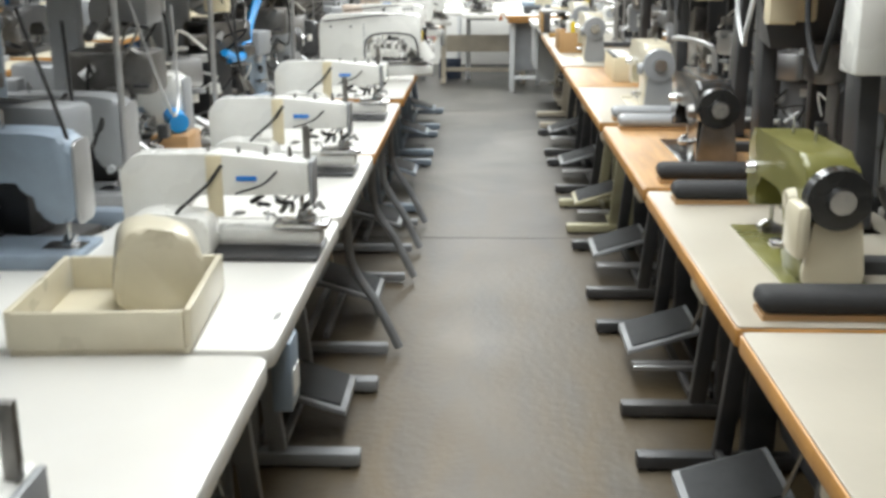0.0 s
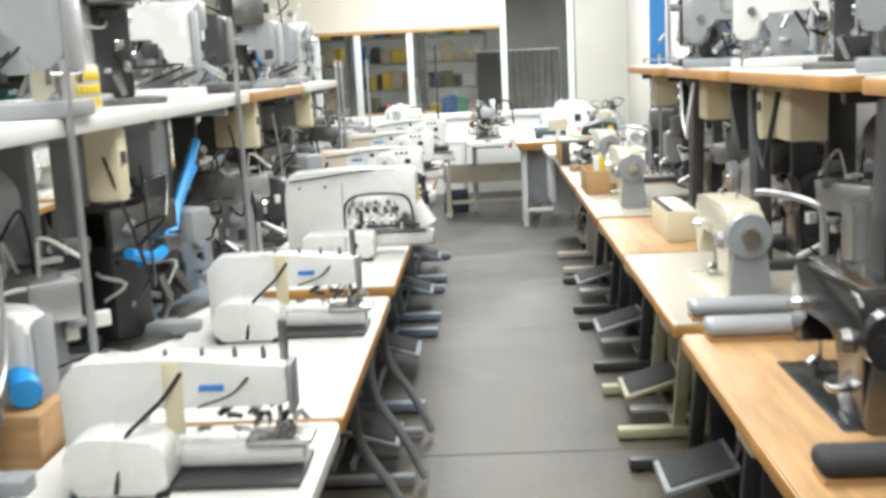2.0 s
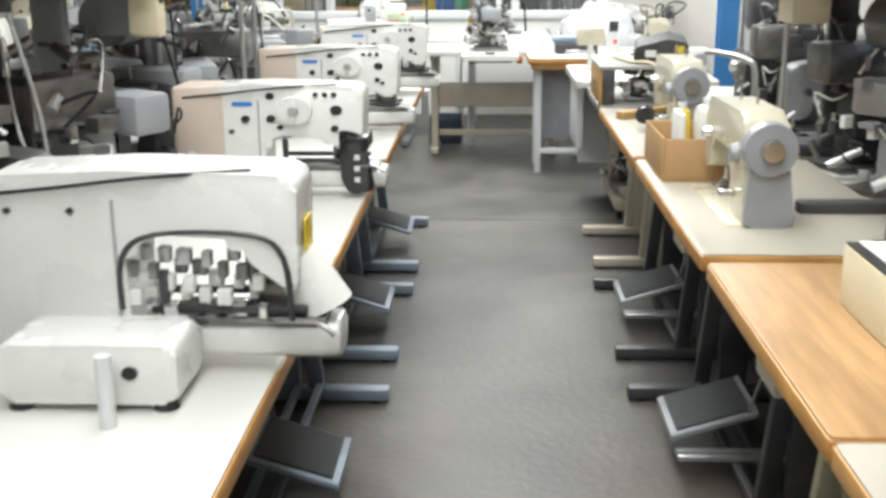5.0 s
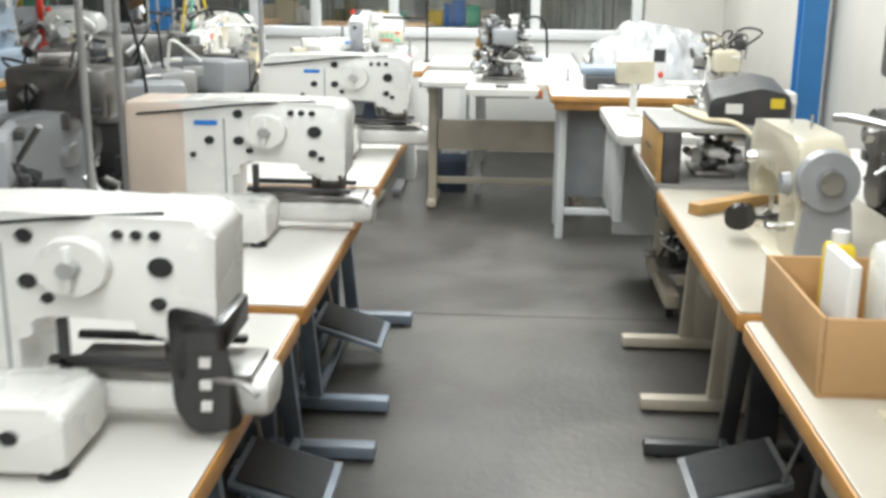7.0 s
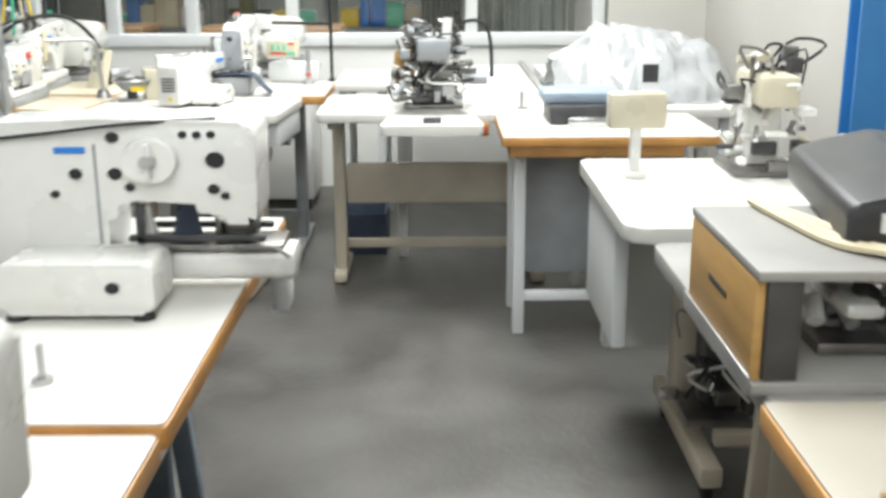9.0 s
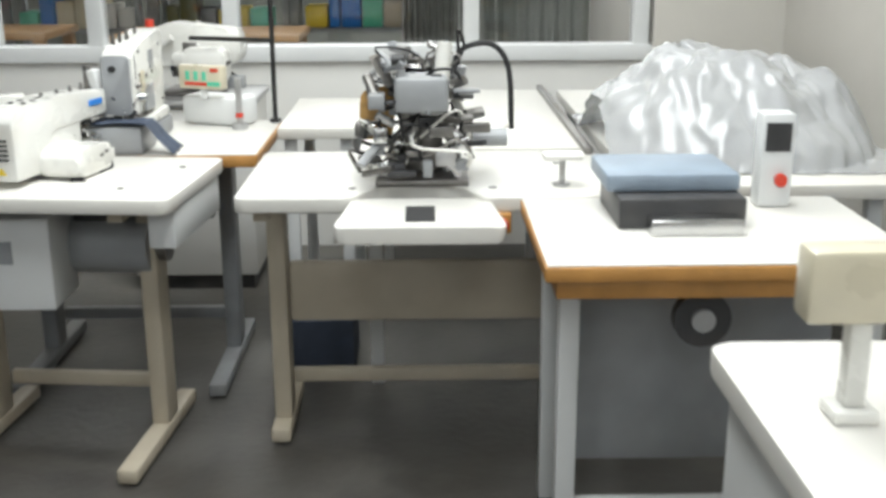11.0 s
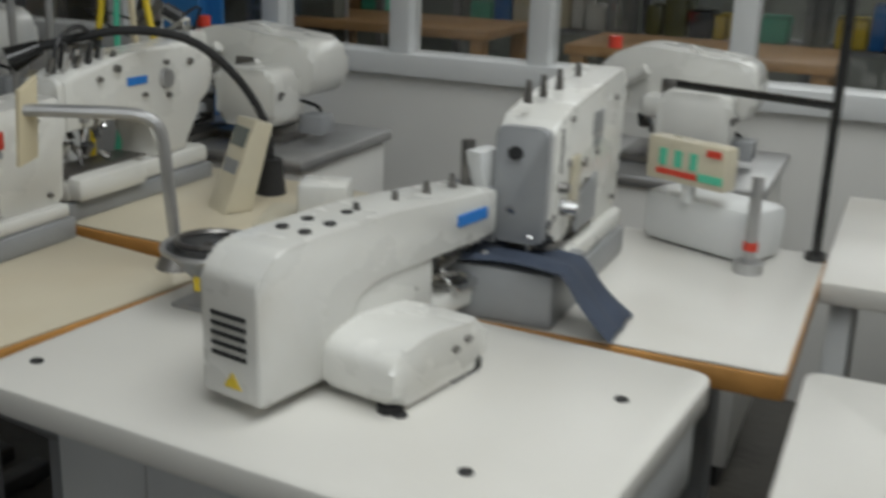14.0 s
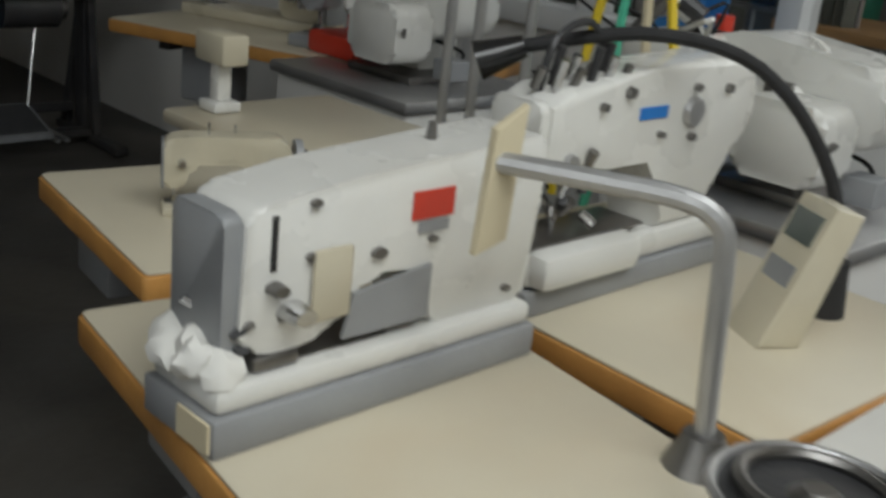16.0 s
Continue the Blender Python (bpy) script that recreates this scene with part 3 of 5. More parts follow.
def long_arm(label, badge_mat, posts=True):
    """Large buttonhole machine: bed along y, needle towards -y; trim faces +x."""
    m = thing("buttonhole_machine", label, "sewing machine")
    part("base", box(B(), -0.045, 0.075, -0.21, 0.21, 0, 0.06, 0.005), M_MGREY, m, "grey base plinth")
    part("bed", box(B(), -0.04, 0.07, -0.205, 0.205, 0.0605, 0.10, 0.01), M_WHITE, m)
    prof = rounded([(-0.175, 0.14), (-0.17, 0.34), (-0.06, 0.365), (0.21, 0.395), (0.215, 0.33), (0.20, 0.095), (0.06, 0.095), (0.05, 0.20), (-0.03, 0.215), (-0.07, 0.135), (-0.13, 0.12)], 0.02, 4)
    part("arm", prism(B(), prof, "x", -0.035, 0.055, 0.008), M_WHITE, m)
    part("face_plate", prism(B(), rounded([(-0.032, 0.13), (0.05, 0.13), (0.05, 0.335), (-0.032, 0.335)], 0.015), "y", -0.19, -0.1705, 0.004), M_MGREY, m, "grey face plate")
    part("needle_plate", prism(B(), rounded([(-0.03, -0.19), (0.05, -0.19), (0.05, 0.02), (-0.03, 0.02)], 0.03), "z", 0.0995, 0.103), M_IRON, m)
    part("needle_bar", cyl(B(), (0, -0.14, 0.1), (0, -0.14, 0.14), 0.008, seg=10), M_STEEL, m)
    part("presser_arm", box(B(), -0.015, 0.06, -0.16, -0.11, 0.103, 0.125, 0.004), M_IRON, m)
    part("tension_dial", cyl(B(), (0.055, -0.12, 0.185), (0.08, -0.12, 0.185), 0.016, 0.012), M_STEEL, m)
    part("tension_dial", cyl(B(), (0.055, -0.14, 0.225), (0.07, -0.14, 0.225), 0.01, 0.008), M_IRON, m)
    part("belt_shield", prism(B(), [(-0.06, 0.12), (0.05, 0.12), (0.05, 0.21), (-0.05, 0.19)], "x", 0.0555, 0.06), M_MGREY, m)
    part("badge", box(B(), 0.0545, 0.0572, 0.02, 0.075, 0.285, 0.33), badge_mat, m, "coloured lettered badge drawn as a bar")
    part("badge", box(B(), 0.0545, 0.0572, 0.03, 0.07, 0.262, 0.280), M_MGREY, m)
    for yy, zz, r in ((-0.02, 0.245, 0.009), (0.05, 0.25, 0.006), (-0.1, 0.34, 0.006), (0.15, 0.34, 0.006), (-0.1, 0.26, 0.007), (0.17, 0.13, 0.006)):
        part("screw", cyl(B(), (0.053, yy, zz), (0.06, yy, zz), r, seg=12), M_IRON, m)
    part("slot", box(B(), 0.0545, 0.0565, -0.145, -0.139, 0.25, 0.33), M_RUB, m)
    for yy in (-0.15, -0.08, 0.0, 0.1) if posts else (0.09,):
        part("thread_post", cyl(B(), (0, yy, 0.37), (0, yy, 0.41), 0.007, 0.004, 8), M_IRON, m)
    part("side_plate", box(B(), 0.0565, 0.062, -0.10, -0.055, 0.16, 0.27, 0.004), M_IVORY, m)
    rr = random.Random(7)
    for k in range(16):
        yy, zz, xx = -0.16 + rr.uniform(-0.02, 0.04), 0.108 + rr.uniform(0, 0.08), rr.uniform(-0.02, 0.07)
        part("linkage", cyl(B(), (xx, yy, zz), (xx + rr.uniform(-0.02, 0.02), yy + rr.uniform(-0.02, 0.02), zz + rr.uniform(0.01, 0.03)), rr.uniform(0.003, 0.008), seg=8), (M_STEEL, M_IRON, M_DARK)[k % 3], m)
    return m


def thread_stand(h, label="tall thin steel thread stand on the back of a table"):
    s = thing("thread_stand", label, "thread stand")
    part("base", cyl(B(), (0, 0, 0), (0, 0, 0.02), 0.028, 0.02, 14), M_ALU, s)
    part("pole", cyl(B(), (0, 0, 0.02), (0, 0, h), 0.009, seg=10), M_ALU, s)
    part("arm", cyl(B(), (-0.09, 0, h - 0.03), (0.09, 0, h - 0.03), 0.005, seg=8), M_STEEL, s)
    for x in (-0.085, 0.085):
        part("thread_eye", cyl(B(), (x, 0, h - 0.05), (x, 0, h - 0.02), 0.006, seg=8), M_STEEL, s)
    return s


def mech_cluster(name, label, category, seed, sx, sy, sz, n=40, mats=None):
    """An open mechanism of plates, rods, cylinders and hoses on a base plate."""
    rnd = random.Random(seed)
    s = thing(name, label, category)
    mats = mats or (M_STEEL, M_IRON, M_ALU, M_DARK, M_MGREY, M_WHITE)
    part("base_plate", box(B(), -sx * 0.3, sx * 0.3, -sy * 0.3, sy * 0.4, 0, 0.02, 0.004), M_IRON, s)
    part("column", box(B(), -sx * 0.14, sx * 0.14, -0.02, sy * 0.35, 0.02, sz * 0.8, 0.012), mats[4], s)
    part("head", box(B(), -sx * 0.17, sx * 0.17, -sy * 0.4, sy * 0.35, sz * 0.55, sz * 0.8, 0.016), mats[5], s)
    for i in range(n):
        k = rnd.random()
        x, y, z = rnd.uniform(-sx, sx) * 0.45, rnd.uniform(-sy, sy) * 0.45, 0.02 + sz * 0.85 * rnd.random() ** 1.2
        f = 1 - 0.45 * z / sz
        x, y, m = x * f, y * f, rnd.choice(mats)
        if k < 0.35:
            a, b, c = rnd.uniform(0.008, 0.035), rnd.uniform(0.008, 0.035), rnd.uniform(0.01, 0.05)
            part("bracket", box(B(), x - a, x + a, y - b, y + b, z, z + c, 0.003), m, s)
        elif k < 0.75:
            d = Vector((rnd.gauss(0, 1), rnd.gauss(0, 1), rnd.gauss(0, 1))).normalized() * rnd.uniform(0.02, 0.07)
            part("rod", cyl(B(), Vector((x, y, z + 0.03)) - d * 0.5, Vector((x, y, z + 0.03)) + d, rnd.uniform(0.005, 0.018), seg=10), m, s)
        else:
            pts = [(x, y, z), (x + rnd.uniform(-0.1, 0.1), y - rnd.uniform(0, 0.08), z + rnd.uniform(0.02, 0.12)), (x * 0.4 + rnd.uniform(-0.08, 0.08), y, z + rnd.uniform(0, 0.1)), (0, 0, sz * 0.5)]
            part("hose", tube(B(), pts, rnd.uniform(0.003, 0.006), 6, 4), rnd.choice((M_RUB, M_RUB, M_PAPER, M_IRON)), s)
    return s


def carton(name, sx, sy, sz, material, label, category, open_top=True, t=0.008):
    s = thing(name, label, category)
    part("bottom", box(B(), -sx / 2, sx / 2, -sy / 2, sy / 2, 0, t), material, s)
    for a in (-1, 1):
        part("side", box(B(), a * sx / 2 - t / 2, a * sx / 2 + t / 2, -sy / 2, sy / 2, t, sz, 0.002), material, s)
        part("side", box(B(), -sx / 2 + t / 2 + 0.001, sx / 2 - t / 2 - 0.001, a * sy / 2 - t / 2, a * sy / 2 + t / 2, t, sz - 0.002, 0.002), material, s)
    return s


def monitor(label, w=0.16, h=0.1, post=0.16):
    s = thing("operation_panel", label, "control panel")
    part("foot", box(B(), -0.03, 0.03, -0.03, 0.03, 0, 0.02, 0.005), M_WHITE, s)
    part("post", box(B(), -0.015, 0.015, -0.015, 0.015, 0.02, post, 0.004), M_WHITE, s)
    part("housing", box(B(), -w / 2, w / 2, -0.03, 0.03, post - 0.02, post - 0.02 + h, 0.01), M_IVORY, s)
    return s


# the rows along the aisle
XL, XRT, D, T = -0.40, 0.42, 0.56, 0.78


def row(y0, y1, side, top, edge, legs, label, group, **more):
    t = sewing_table(y1 - y0, D, top, edge, legs, label, **more)
    t["group"] = group
    return place(t, XL - D / 2 if side < 0 else XRT + D / 2, (y0 + y1) / 2, 0, 90 if side < 0 else -90)


GL, GR = "machine tables on the window side", "machine tables on the wall side"
W_L = "white sewing table with pale rounded edge and grey splayed legs"
W_B = "white sewing table with orange wooden edge and bent grey tube legs"
W_S = "white sewing table with orange wooden edge and blue-grey braced legs"
W_R = "worn sewing table with orange-brown wooden edge and dark legs"
for y0, y1 in ((-0.6, 0.55), (0.57, 1.70), (1.72, 2.64), (2.66, 3.52)):
    row(y0, y1, -1, M_LAM, None, M_GREY, W_L, GL, style="splay", box_mat=M_BLUEG)
for y0, y1 in ((3.54, 4.74), (4.90, 5.72)):
    row(y0, y1, -1, M_LAM, M_EDGE, M_GREY, W_B, GL, style="bent")
for y0, y1 in ((5.74, 7.38), (7.43, 8.54), (8.57, 9.76)):
    row(y0, y1, -1, M_LAM, M_EDGE, M_BLUEG, W_S, GL, style="splay", box_mat=M_FRAME)
for y0, y1, top, legs in ((-0.4, 0.70, M_AGED, M_OLIVE), (0.72, 1.84, M_AGED, M_OLIVE), (1.86, 2.99, M_AGED, M_DARK), (3.03, 4.12, M_WOOD, M_DARK), (4.22, 5.30, M_AGED, M_DARK), (5.31, 6.20, M_WOOD, M_OLIVE), (6.26, 7.42, M_AGED, M_DARK), (7.47, 8.64, M_AGED, M_DARK)):
    row(y0, y1, 1, top, M_EDGE, legs, W_R if legs is M_DARK else "worn sewing table with wooden edge and olive-cream legs", GR, style="splay", box_mat=M_BEIGE)

# black padded rests lying on the tables
for y, mt in ((1.93, M_RUB), (2.86, M_RUB), (3.12, M_RUB), (4.06, M_MGREY), (4.28, M_MGREY)):
    b = thing("armrest_bar", "dark padded bar lying across the table end", "armrest")
    part("pad", box(B(), -0.17, 0.17, -0.045, 0.045, 0.012, 0.055, 0.02, 3), mt, b)
    part("backing", box(B(), -0.165, 0.165, -0.035, 0.035, 0, 0.0125), M_WOOD, b)
    place(b, 0.64, y, T)

# machines on the wall side: needle away along the aisle
gm = lockstitch(M_GREEN, M_IVORY, M_BLACK, "olive-green lockstitch sewing machine with ivory motor cover")
place(gm, 0.66, 2.36, T - 0.03, -90, 0.95)
part("winder_motor", box(B(), 0.20, 0.30, -0.09, -0.055, 0.1, 0.22, 0.02), M_IVORY, gm)
bk = lockstitch(M_BLACK, M_IRON, M_BLACK, "black enamel lockstitch machine with worn bright edges")
place(bk, 0.68, 3.58, T - 0.03, -90, 0.95)
part("bright_rail", box(B(), -0.2, 0.16, -0.03, 0.03, 0.303, 0.309, 0.002), M_STEEL, bk, "worn bright metal top")
iv = lockstitch(M_IVORY, M_MGREY, M_MGREY, "ivory lockstitch sewing machine with grey belt guard")
place(iv, 0.68, 4.72, T - 0.03, -90)
for x, y in ((0.62, 6.76), (0.66, 8.05), (0.72, 1.2), (0.72, 0.1)):
    place(iv, x, y, T - 0.03, -90)
for y in (4.55, 7.95):
    r = thing("lamp_rail", "bent chromed tube arm beside a sewing machine", "bracket")
    part("tube", tube(B(), [(0, 0, 0.0), (0, 0, 0.22), (-0.03, 0.03, 0.27), (-0.1, 0.2, 0.28), (-0.12, 0.3, 0.27)], 0.012), M_ALU, r)
    part("foot", cyl(B(), (0, 0, 0), (0, 0, 0.02), 0.03, 0.02), M_IRON, r)
    place(r, 0.92, y, T)

# carton with odds and ends, and upright boards
c = carton("cardboard_box", 0.24, 0.36, 0.13, M_CARD, "open brown cardboard box with papers and a bottle inside", "box")
place(c, 0.575, 7.235, T)
for k, (x, y, sx, sy, sz, mt) in enumerate(((0.52, 7.2, 0.02, 0.14, 0.18, M_PAPER), (0.62, 7.2, 0.10, 0.10, 0.2, M_WHITE), (0.55, 7.32, 0.05, 0.05, 0.17, M_YEL))):
    o = thing("container" if k else "paper_stack", ("white plastic canister in the box", "white plastic canister in the box", "small yellow spray can in the box")[k] if k else "bundle of white paper standing in the box", "container")
    part("body", box(B(), -sx / 2, sx / 2, -sy / 2, sy / 2, 0, sz, min(sx, sy) * 0.25), mt, o)
    if k:
        part("cap", cyl(B(), (0, 0, sz), (0, 0, sz + 0.02), min(sx, sy) * 0.3), M_WHITE, o)
    place(o, x, y, T + 0.009)
fo = thing("file_box", "cream upright file box with black and white strips", "box")
part("body", box(B(), -0.06, 0.06, -0.2, 0.2, 0, 0.12, 0.006), M_TAPE, fo)
part("strip", box(B(), -0.035, 0.035, -0.19, 0.19, 0.1205, 0.126), M_PAPER, fo)
part("strip", box(B(), -0.058, -0.037, -0.19, 0.19, 0.1205, 0.125), M_DARK, fo)
place(fo, 0.68, 5.72, T)
rt = thing("round_mirror", "small round black disc on a bent arm", "mirror")
part("disc", cyl(B(), (0, 0, 0.05), (0, 0.012, 0.056), 0.038, seg=24), M_BLACK, rt)
part("arm", tube(B(), [(0.03, 0, 0.05), (0.1, 0, 0.06), (0.2, 0, 0.05), (0.22, 0, 0.0)], 0.006, 6), M_BLACK, rt)
place(rt, 0.54, 8.05, T)
sk = thing("wooden_ruler", "short varnished wooden stick leaning on the table", "stick")
part("stick", box(B(), -0.2, 0.2, -0.022, 0.022, 0, 0.03, 0.003), M_OCHRE, sk)
place(sk, 0.63, 8.42, T, 38)

# machines on the other side: needle towards the aisle
bs = flatbed_buttoner("white button sewing machine with oily clamp and black hose")
place(bs, -0.63, 2.35, T, 90, 0.9, 0.76)
for y in (3.25, 4.32, 0.85):
    place(bs, -0.655, y, T, 90)
big = bartacker("bulky off-white lockstitch bartacker with an open mechanism window", knob=False, plugs=False, throat=0.275)
place(big, -0.625, 5.58, T, 90, 0.84)
part("window_frame", tube(B(), [(-0.077, -0.26, 0.12), (-0.077, -0.25, 0.24), (-0.077, -0.2, 0.285), (-0.077, -0.05, 0.285), (-0.077, 0.005, 0.24), (-0.077, 0.01, 0.14)], 0.005, 6), M_DARK, big)
part("sticker", box(B(), -0.03, 0.03, -0.2785, -0.2755, 0.24, 0.30), M_YEL, big, "yellow warning sticker")
part("front_roll", cyl(B(), (0, -0.30, 0.12), (0, -0.25, 0.22), 0.05, 0.045, 18), M_WHITE, big)
for k in range(30):
    part("link", box(B(), -0.07 + 0.012 * (k % 4), -0.05 + 0.012 * (k % 4), -0.22 + 0.0072 * k, -0.205 + 0.0072 * k + 0.004 * (k % 3), 0.12 + 0.025 * (k * 7 % 5), 0.15 + 0.025 * (k * 7 % 5), 0.002), (M_STEEL, M_WHITE, M_ALU, M_WHITE, M_IRON)[k % 5], big)
part("drip_pole", cyl(B(), (-0.26, -0.02, 0.0), (-0.26, -0.02, 0.13), 0.012), M_FRAME, big)
f1 = bartacker("white bartacking machine with aged beige rear cover and black guard", M_PINK, True)
place(f1, -0.675, 6.90, T, 90, 0.78)
f2 = bartacker("white bartacking machine with an aged beige rear cover", M_PINK)
place(f2, -0.675, 8.05, T, 90, 0.79)
f3 = bartacker("clean white bartacking machine with many black plugs")
place(f3, -0.63, 9.20, T, 90, 0.82)
part("hung_card", prism(B(), [(-0.16, 0.12), (-0.10, 0.12), (-0.115, 0.2), (-0.145, 0.2)], "x", -0.02, -0.016), M_CLOTH, f3, "dark blue cloth scrap under the arm")
part("white_guide", prism(B(), [(-0.08, 0.105), (-0.05, 0.105), (-0.03, 0.2), (-0.06, 0.2)], "x", -0.03, -0.01, 0.002), M_WHITE, f3)
tr = carton("parts_tray", 0.30, 0.34, 0.08, M_IVORY, "open cream plastic tray standing on a table", "tray", t=0.012)
place(tr, -0.70, 1.86, T, 4)
mo = thing("motor_cover", "rounded cream machine cover lying in a tray", "cover")
part("shell", prism(B(), rounded([(-0.09, 0), (0.09, 0), (0.08, 0.14), (-0.06, 0.17)], 0.05, 5), "y", -0.06, 0.06, 0.015), M_IVORY, mo)
place(mo, -0.66, 1.94, T + 0.013, 20)
pk = thing("cloth", "crumpled pink cloth hanging over the table edge", "cloth")
bm = B()
bmesh.ops.create_grid(bm, x_segments=16, y_segments=16, size=0.075)
for v in bm.verts:
    e = max(0, v.co.x - 0.035)
    v.co.z = 0.022 + 0.014 * noise.noise(v.co * 30) - e * 0.35
    v.co.x = v.co.x - e * 0.4
bmesh.ops.solidify(bm, geom=bm.faces[:], thickness=0.003)
part("fabric", bm, M_PCLOTH, pk)
place(pk, -0.46, 8.2, T - 0.006)
for x, y in ((-0.62, 8.72),):
    s = thing("bobbin_spindle", "small grey spindle standing on the table", "spindle")
    part("pin", cyl(B(), (0, 0, 0), (0, 0, 0.06), 0.006, seg=8), M_ALU, s)
    part("base", cyl(B(), (0, 0, 0), (0, 0, 0.008), 0.016), M_ALU, s)
    place(s, x, y, T)
ts = thread_stand(0.78)
for x, y in ((-0.93, 2.62), (-0.93, 3.56), (-0.93, 5.12), (-0.94, 7.78), (-0.94, 8.0), (-0.94, 9.5)):
    place(ts, x, y, T, 90)
ts2 = thread_stand(0.72, "tall thin steel thread stand between two machines")
for y in (7.60, 5.25):
    place(ts2, 0.93, y, T)
# blue-grey plates and cards hung on the table ends
for x, y, z, paint in ((-0.385, 1.9, 0.60, M_BLUEG), (-0.365, 9.62, 0.6, M_FRAME)):
    o = thing("hanging_box", "pale blue switch box hung under the table edge", "switch box")
    part("body", box(B(), -0.02, 0.02, -0.04, 0.04, 0, 0.14, 0.006), paint, o)
    part("label", box(B(), 0.0195, 0.022, -0.03, 0.03, 0.03, 0.08), M_PAPER, o)
    part("hook", box(B(), -0.015, -0.005, -0.02, 0.02, 0.139, 0.18), M_ALU, o)
    place(o, x - 0.03, y, z)

# second rows: tables behind, with shorter tables stacked on them
low_l = sewing_table(1.14, 0.58, M_LAM, None, M_GREY, "white sewing table behind the front row", "splay", 0.76, False)
for k, y in enumerate((-0.1, 1.1, 2.3, 3.5, 4.7, 5.9, 7.1, 8.3, 9.5)):
    place(low_l, -1.27, y, 0, 90)
low_r = sewing_table(1.14, 0.54, M_LAM, None, M_DARK, "white sewing table behind the front row by the wall", "splay", 0.76, False)
for y in (0.6, 1.8, 3.0, 4.2, 5.4, 6.6, 7.8, 9.0):
    place(low_r, 1.26, y, 0, -90)
UP = 0.76
up_w = sewing_table(1.16, 0.56, M_LAM, None, M_GREY, "white table stacked on the table row below", "plain", 0.68, False)
up_b = sewing_table(1.16, 0.56, M_LAM, None, M_BLUEG, "white table on blue-grey legs stacked on the row below", "plain", 0.68, False)
up_d = sewing_table(1.16, 0.56, M_LAM, M_EDGE, M_DARK, "table with wooden edge and black legs stacked on the row below", "plain", 0.68, False, box_mat=M_TAPE)
for t, y in ((up_w, -0.2), (up_b, 1.0), (up_b, 2.2), (up_w, 3.6), (up_w, 4.8), (up_d, 6.02), (up_w, 7.3)):
    place(t, -1.22, y, UP, 90)
for t, y in ((up_d, 0.4), (up_d, 1.8), (up_d, 3.2), (up_d, 4.5), (up_d, 5.75), (up_d, 7.1)):
    place(t, 1.04, y, UP, -90)
# heavy slanted leg plates of the stacked tables
for y, s in ((2.62, 1), (3.55, 1), (3.95, -1), (5.1, 1), (6.3, -1)):
    o = thing("cast_leg", "heavy black cast leg leaning against the stacked tables", "table leg")
    part("plate", prism(B(), [(-0.05, 0), (0.06, 0), (0.06 + s * 0.06, 0.62), (-0.05 + s * 0.06, 0.62)], "x", -0.025, 0.025, 0.006), M_DARK, o)
    part("foot", box(B(), -0.04, 0.04, -0.1, 0.1, 0, 0.02, 0.004), M_DARK, o)
    place(o, 0.88, y, UP)

for y, w in ((3.42, 0.17), (5.42, 0.12)):
    o = thing("dust_hood", "dark flared sheet hood hung below a stacked table", "hood")
    part("panel", prism(B(), [(-w, 0.26), (w, 0.26), (w * 0.75, 0.0), (-w * 0.6, 0.0)], "y", -0.008, 0.008, 0.003), M_DARK, o)
    part("side", prism(B(), [(0.009, 0.26), (0.2, 0.26), (0.15, 0.02), (0.009, 0.0)], "x", -w * 0.6, -w * 0.6 + 0.012, 0.002), M_DARK, o)
    place(o, 0.95, y, UP + 0.68 - 0.302)

dk = lockstitch(M_MGREY, M_ALU, M_DARK, "old grey lockstitch machine stored in the table stack")
dg = lockstitch(M_BLUEG, M_ALU, M_ALU, "blue-grey sewing machine stored on its table")
dw = lockstitch(M_WHITE, M_MGREY, M_MGREY, "white sewing machine stored on a stacked table")
dd = lockstitch(M_DARK, M_IRON, M_IRON, "dark sewing machine stored in the table stack")
rn = random.Random(5)
first = {}
for k, y in enumerate([-0.2 + 0.62 * i for i in range(17)]):
    src = (dk, dg, dd, dw)[(k * 3 + 1) % 4] if y < 5.5 else (dd, dk)[k % 2]
    place(src, -1.22 + rn.uniform(-0.05, 0.05), y + rn.uniform(-0.08, 0.08), UP, rn.choice((0, 180, 20, 70, 180, 100)))
    if y > 7.8:
        continue
    src = (dw, dk, dw, dk, dd)[(k * 2 + 1) % 5]
    place(src, -1.22 + rn.uniform(-0.06, 0.06), y + 0.1, UP + 0.68, rn.choice((0, 90, 180, 200)))
for k, y in enumerate([0.3 + 0.62 * i for i in range(14)]):
    src = (dd, dk, dw, dk, dd)[(k * 3) % 5]
    place(src, 1.24 + rn.uniform(-0.04, 0.04), y + rn.uniform(-0.08, 0.08), UP, rn.choice((0, 180, -90, -60)))
    if y < 7.4:
        src = (dd, dw, dk, dk, dd)[(k * 2) % 5]
        place(src, 1.06 + rn.uniform(-0.05, 0.05), y, UP + 0.68, rn.choice((0, 180, -90, -20)))
# motors, boxes and cables between the stacked tables
mech_a = mech_cluster("motor_unit", "dark greasy motor and linkage unit in the table stack", "motor", 3, 0.36, 0.36, 0.42, 22, (M_IRON, M_DARK, M_IRON, M_DARK, M_DARK, M_MGREY))
mech_b = mech_cluster("overlock_machine", "grey overlock machine head with exposed mechanism", "sewing machine", 4, 0.32, 0.3, 0.34, 22, (M_STEEL, M_IRON, M_ALU, M_DARK, M_BLUEG, M_MGREY))
for k, y in enumerate((0.4, 1.45, 2.1, 2.9, 3.35, 4.15, 5.0, 5.55, 6.3, 7.0, 7.6, 8.4)):
    place((mech_a, mech_b)[k % 2], -1.42 + 0.03 * (k % 3), y, UP, (90, 60, 120)[k % 3])
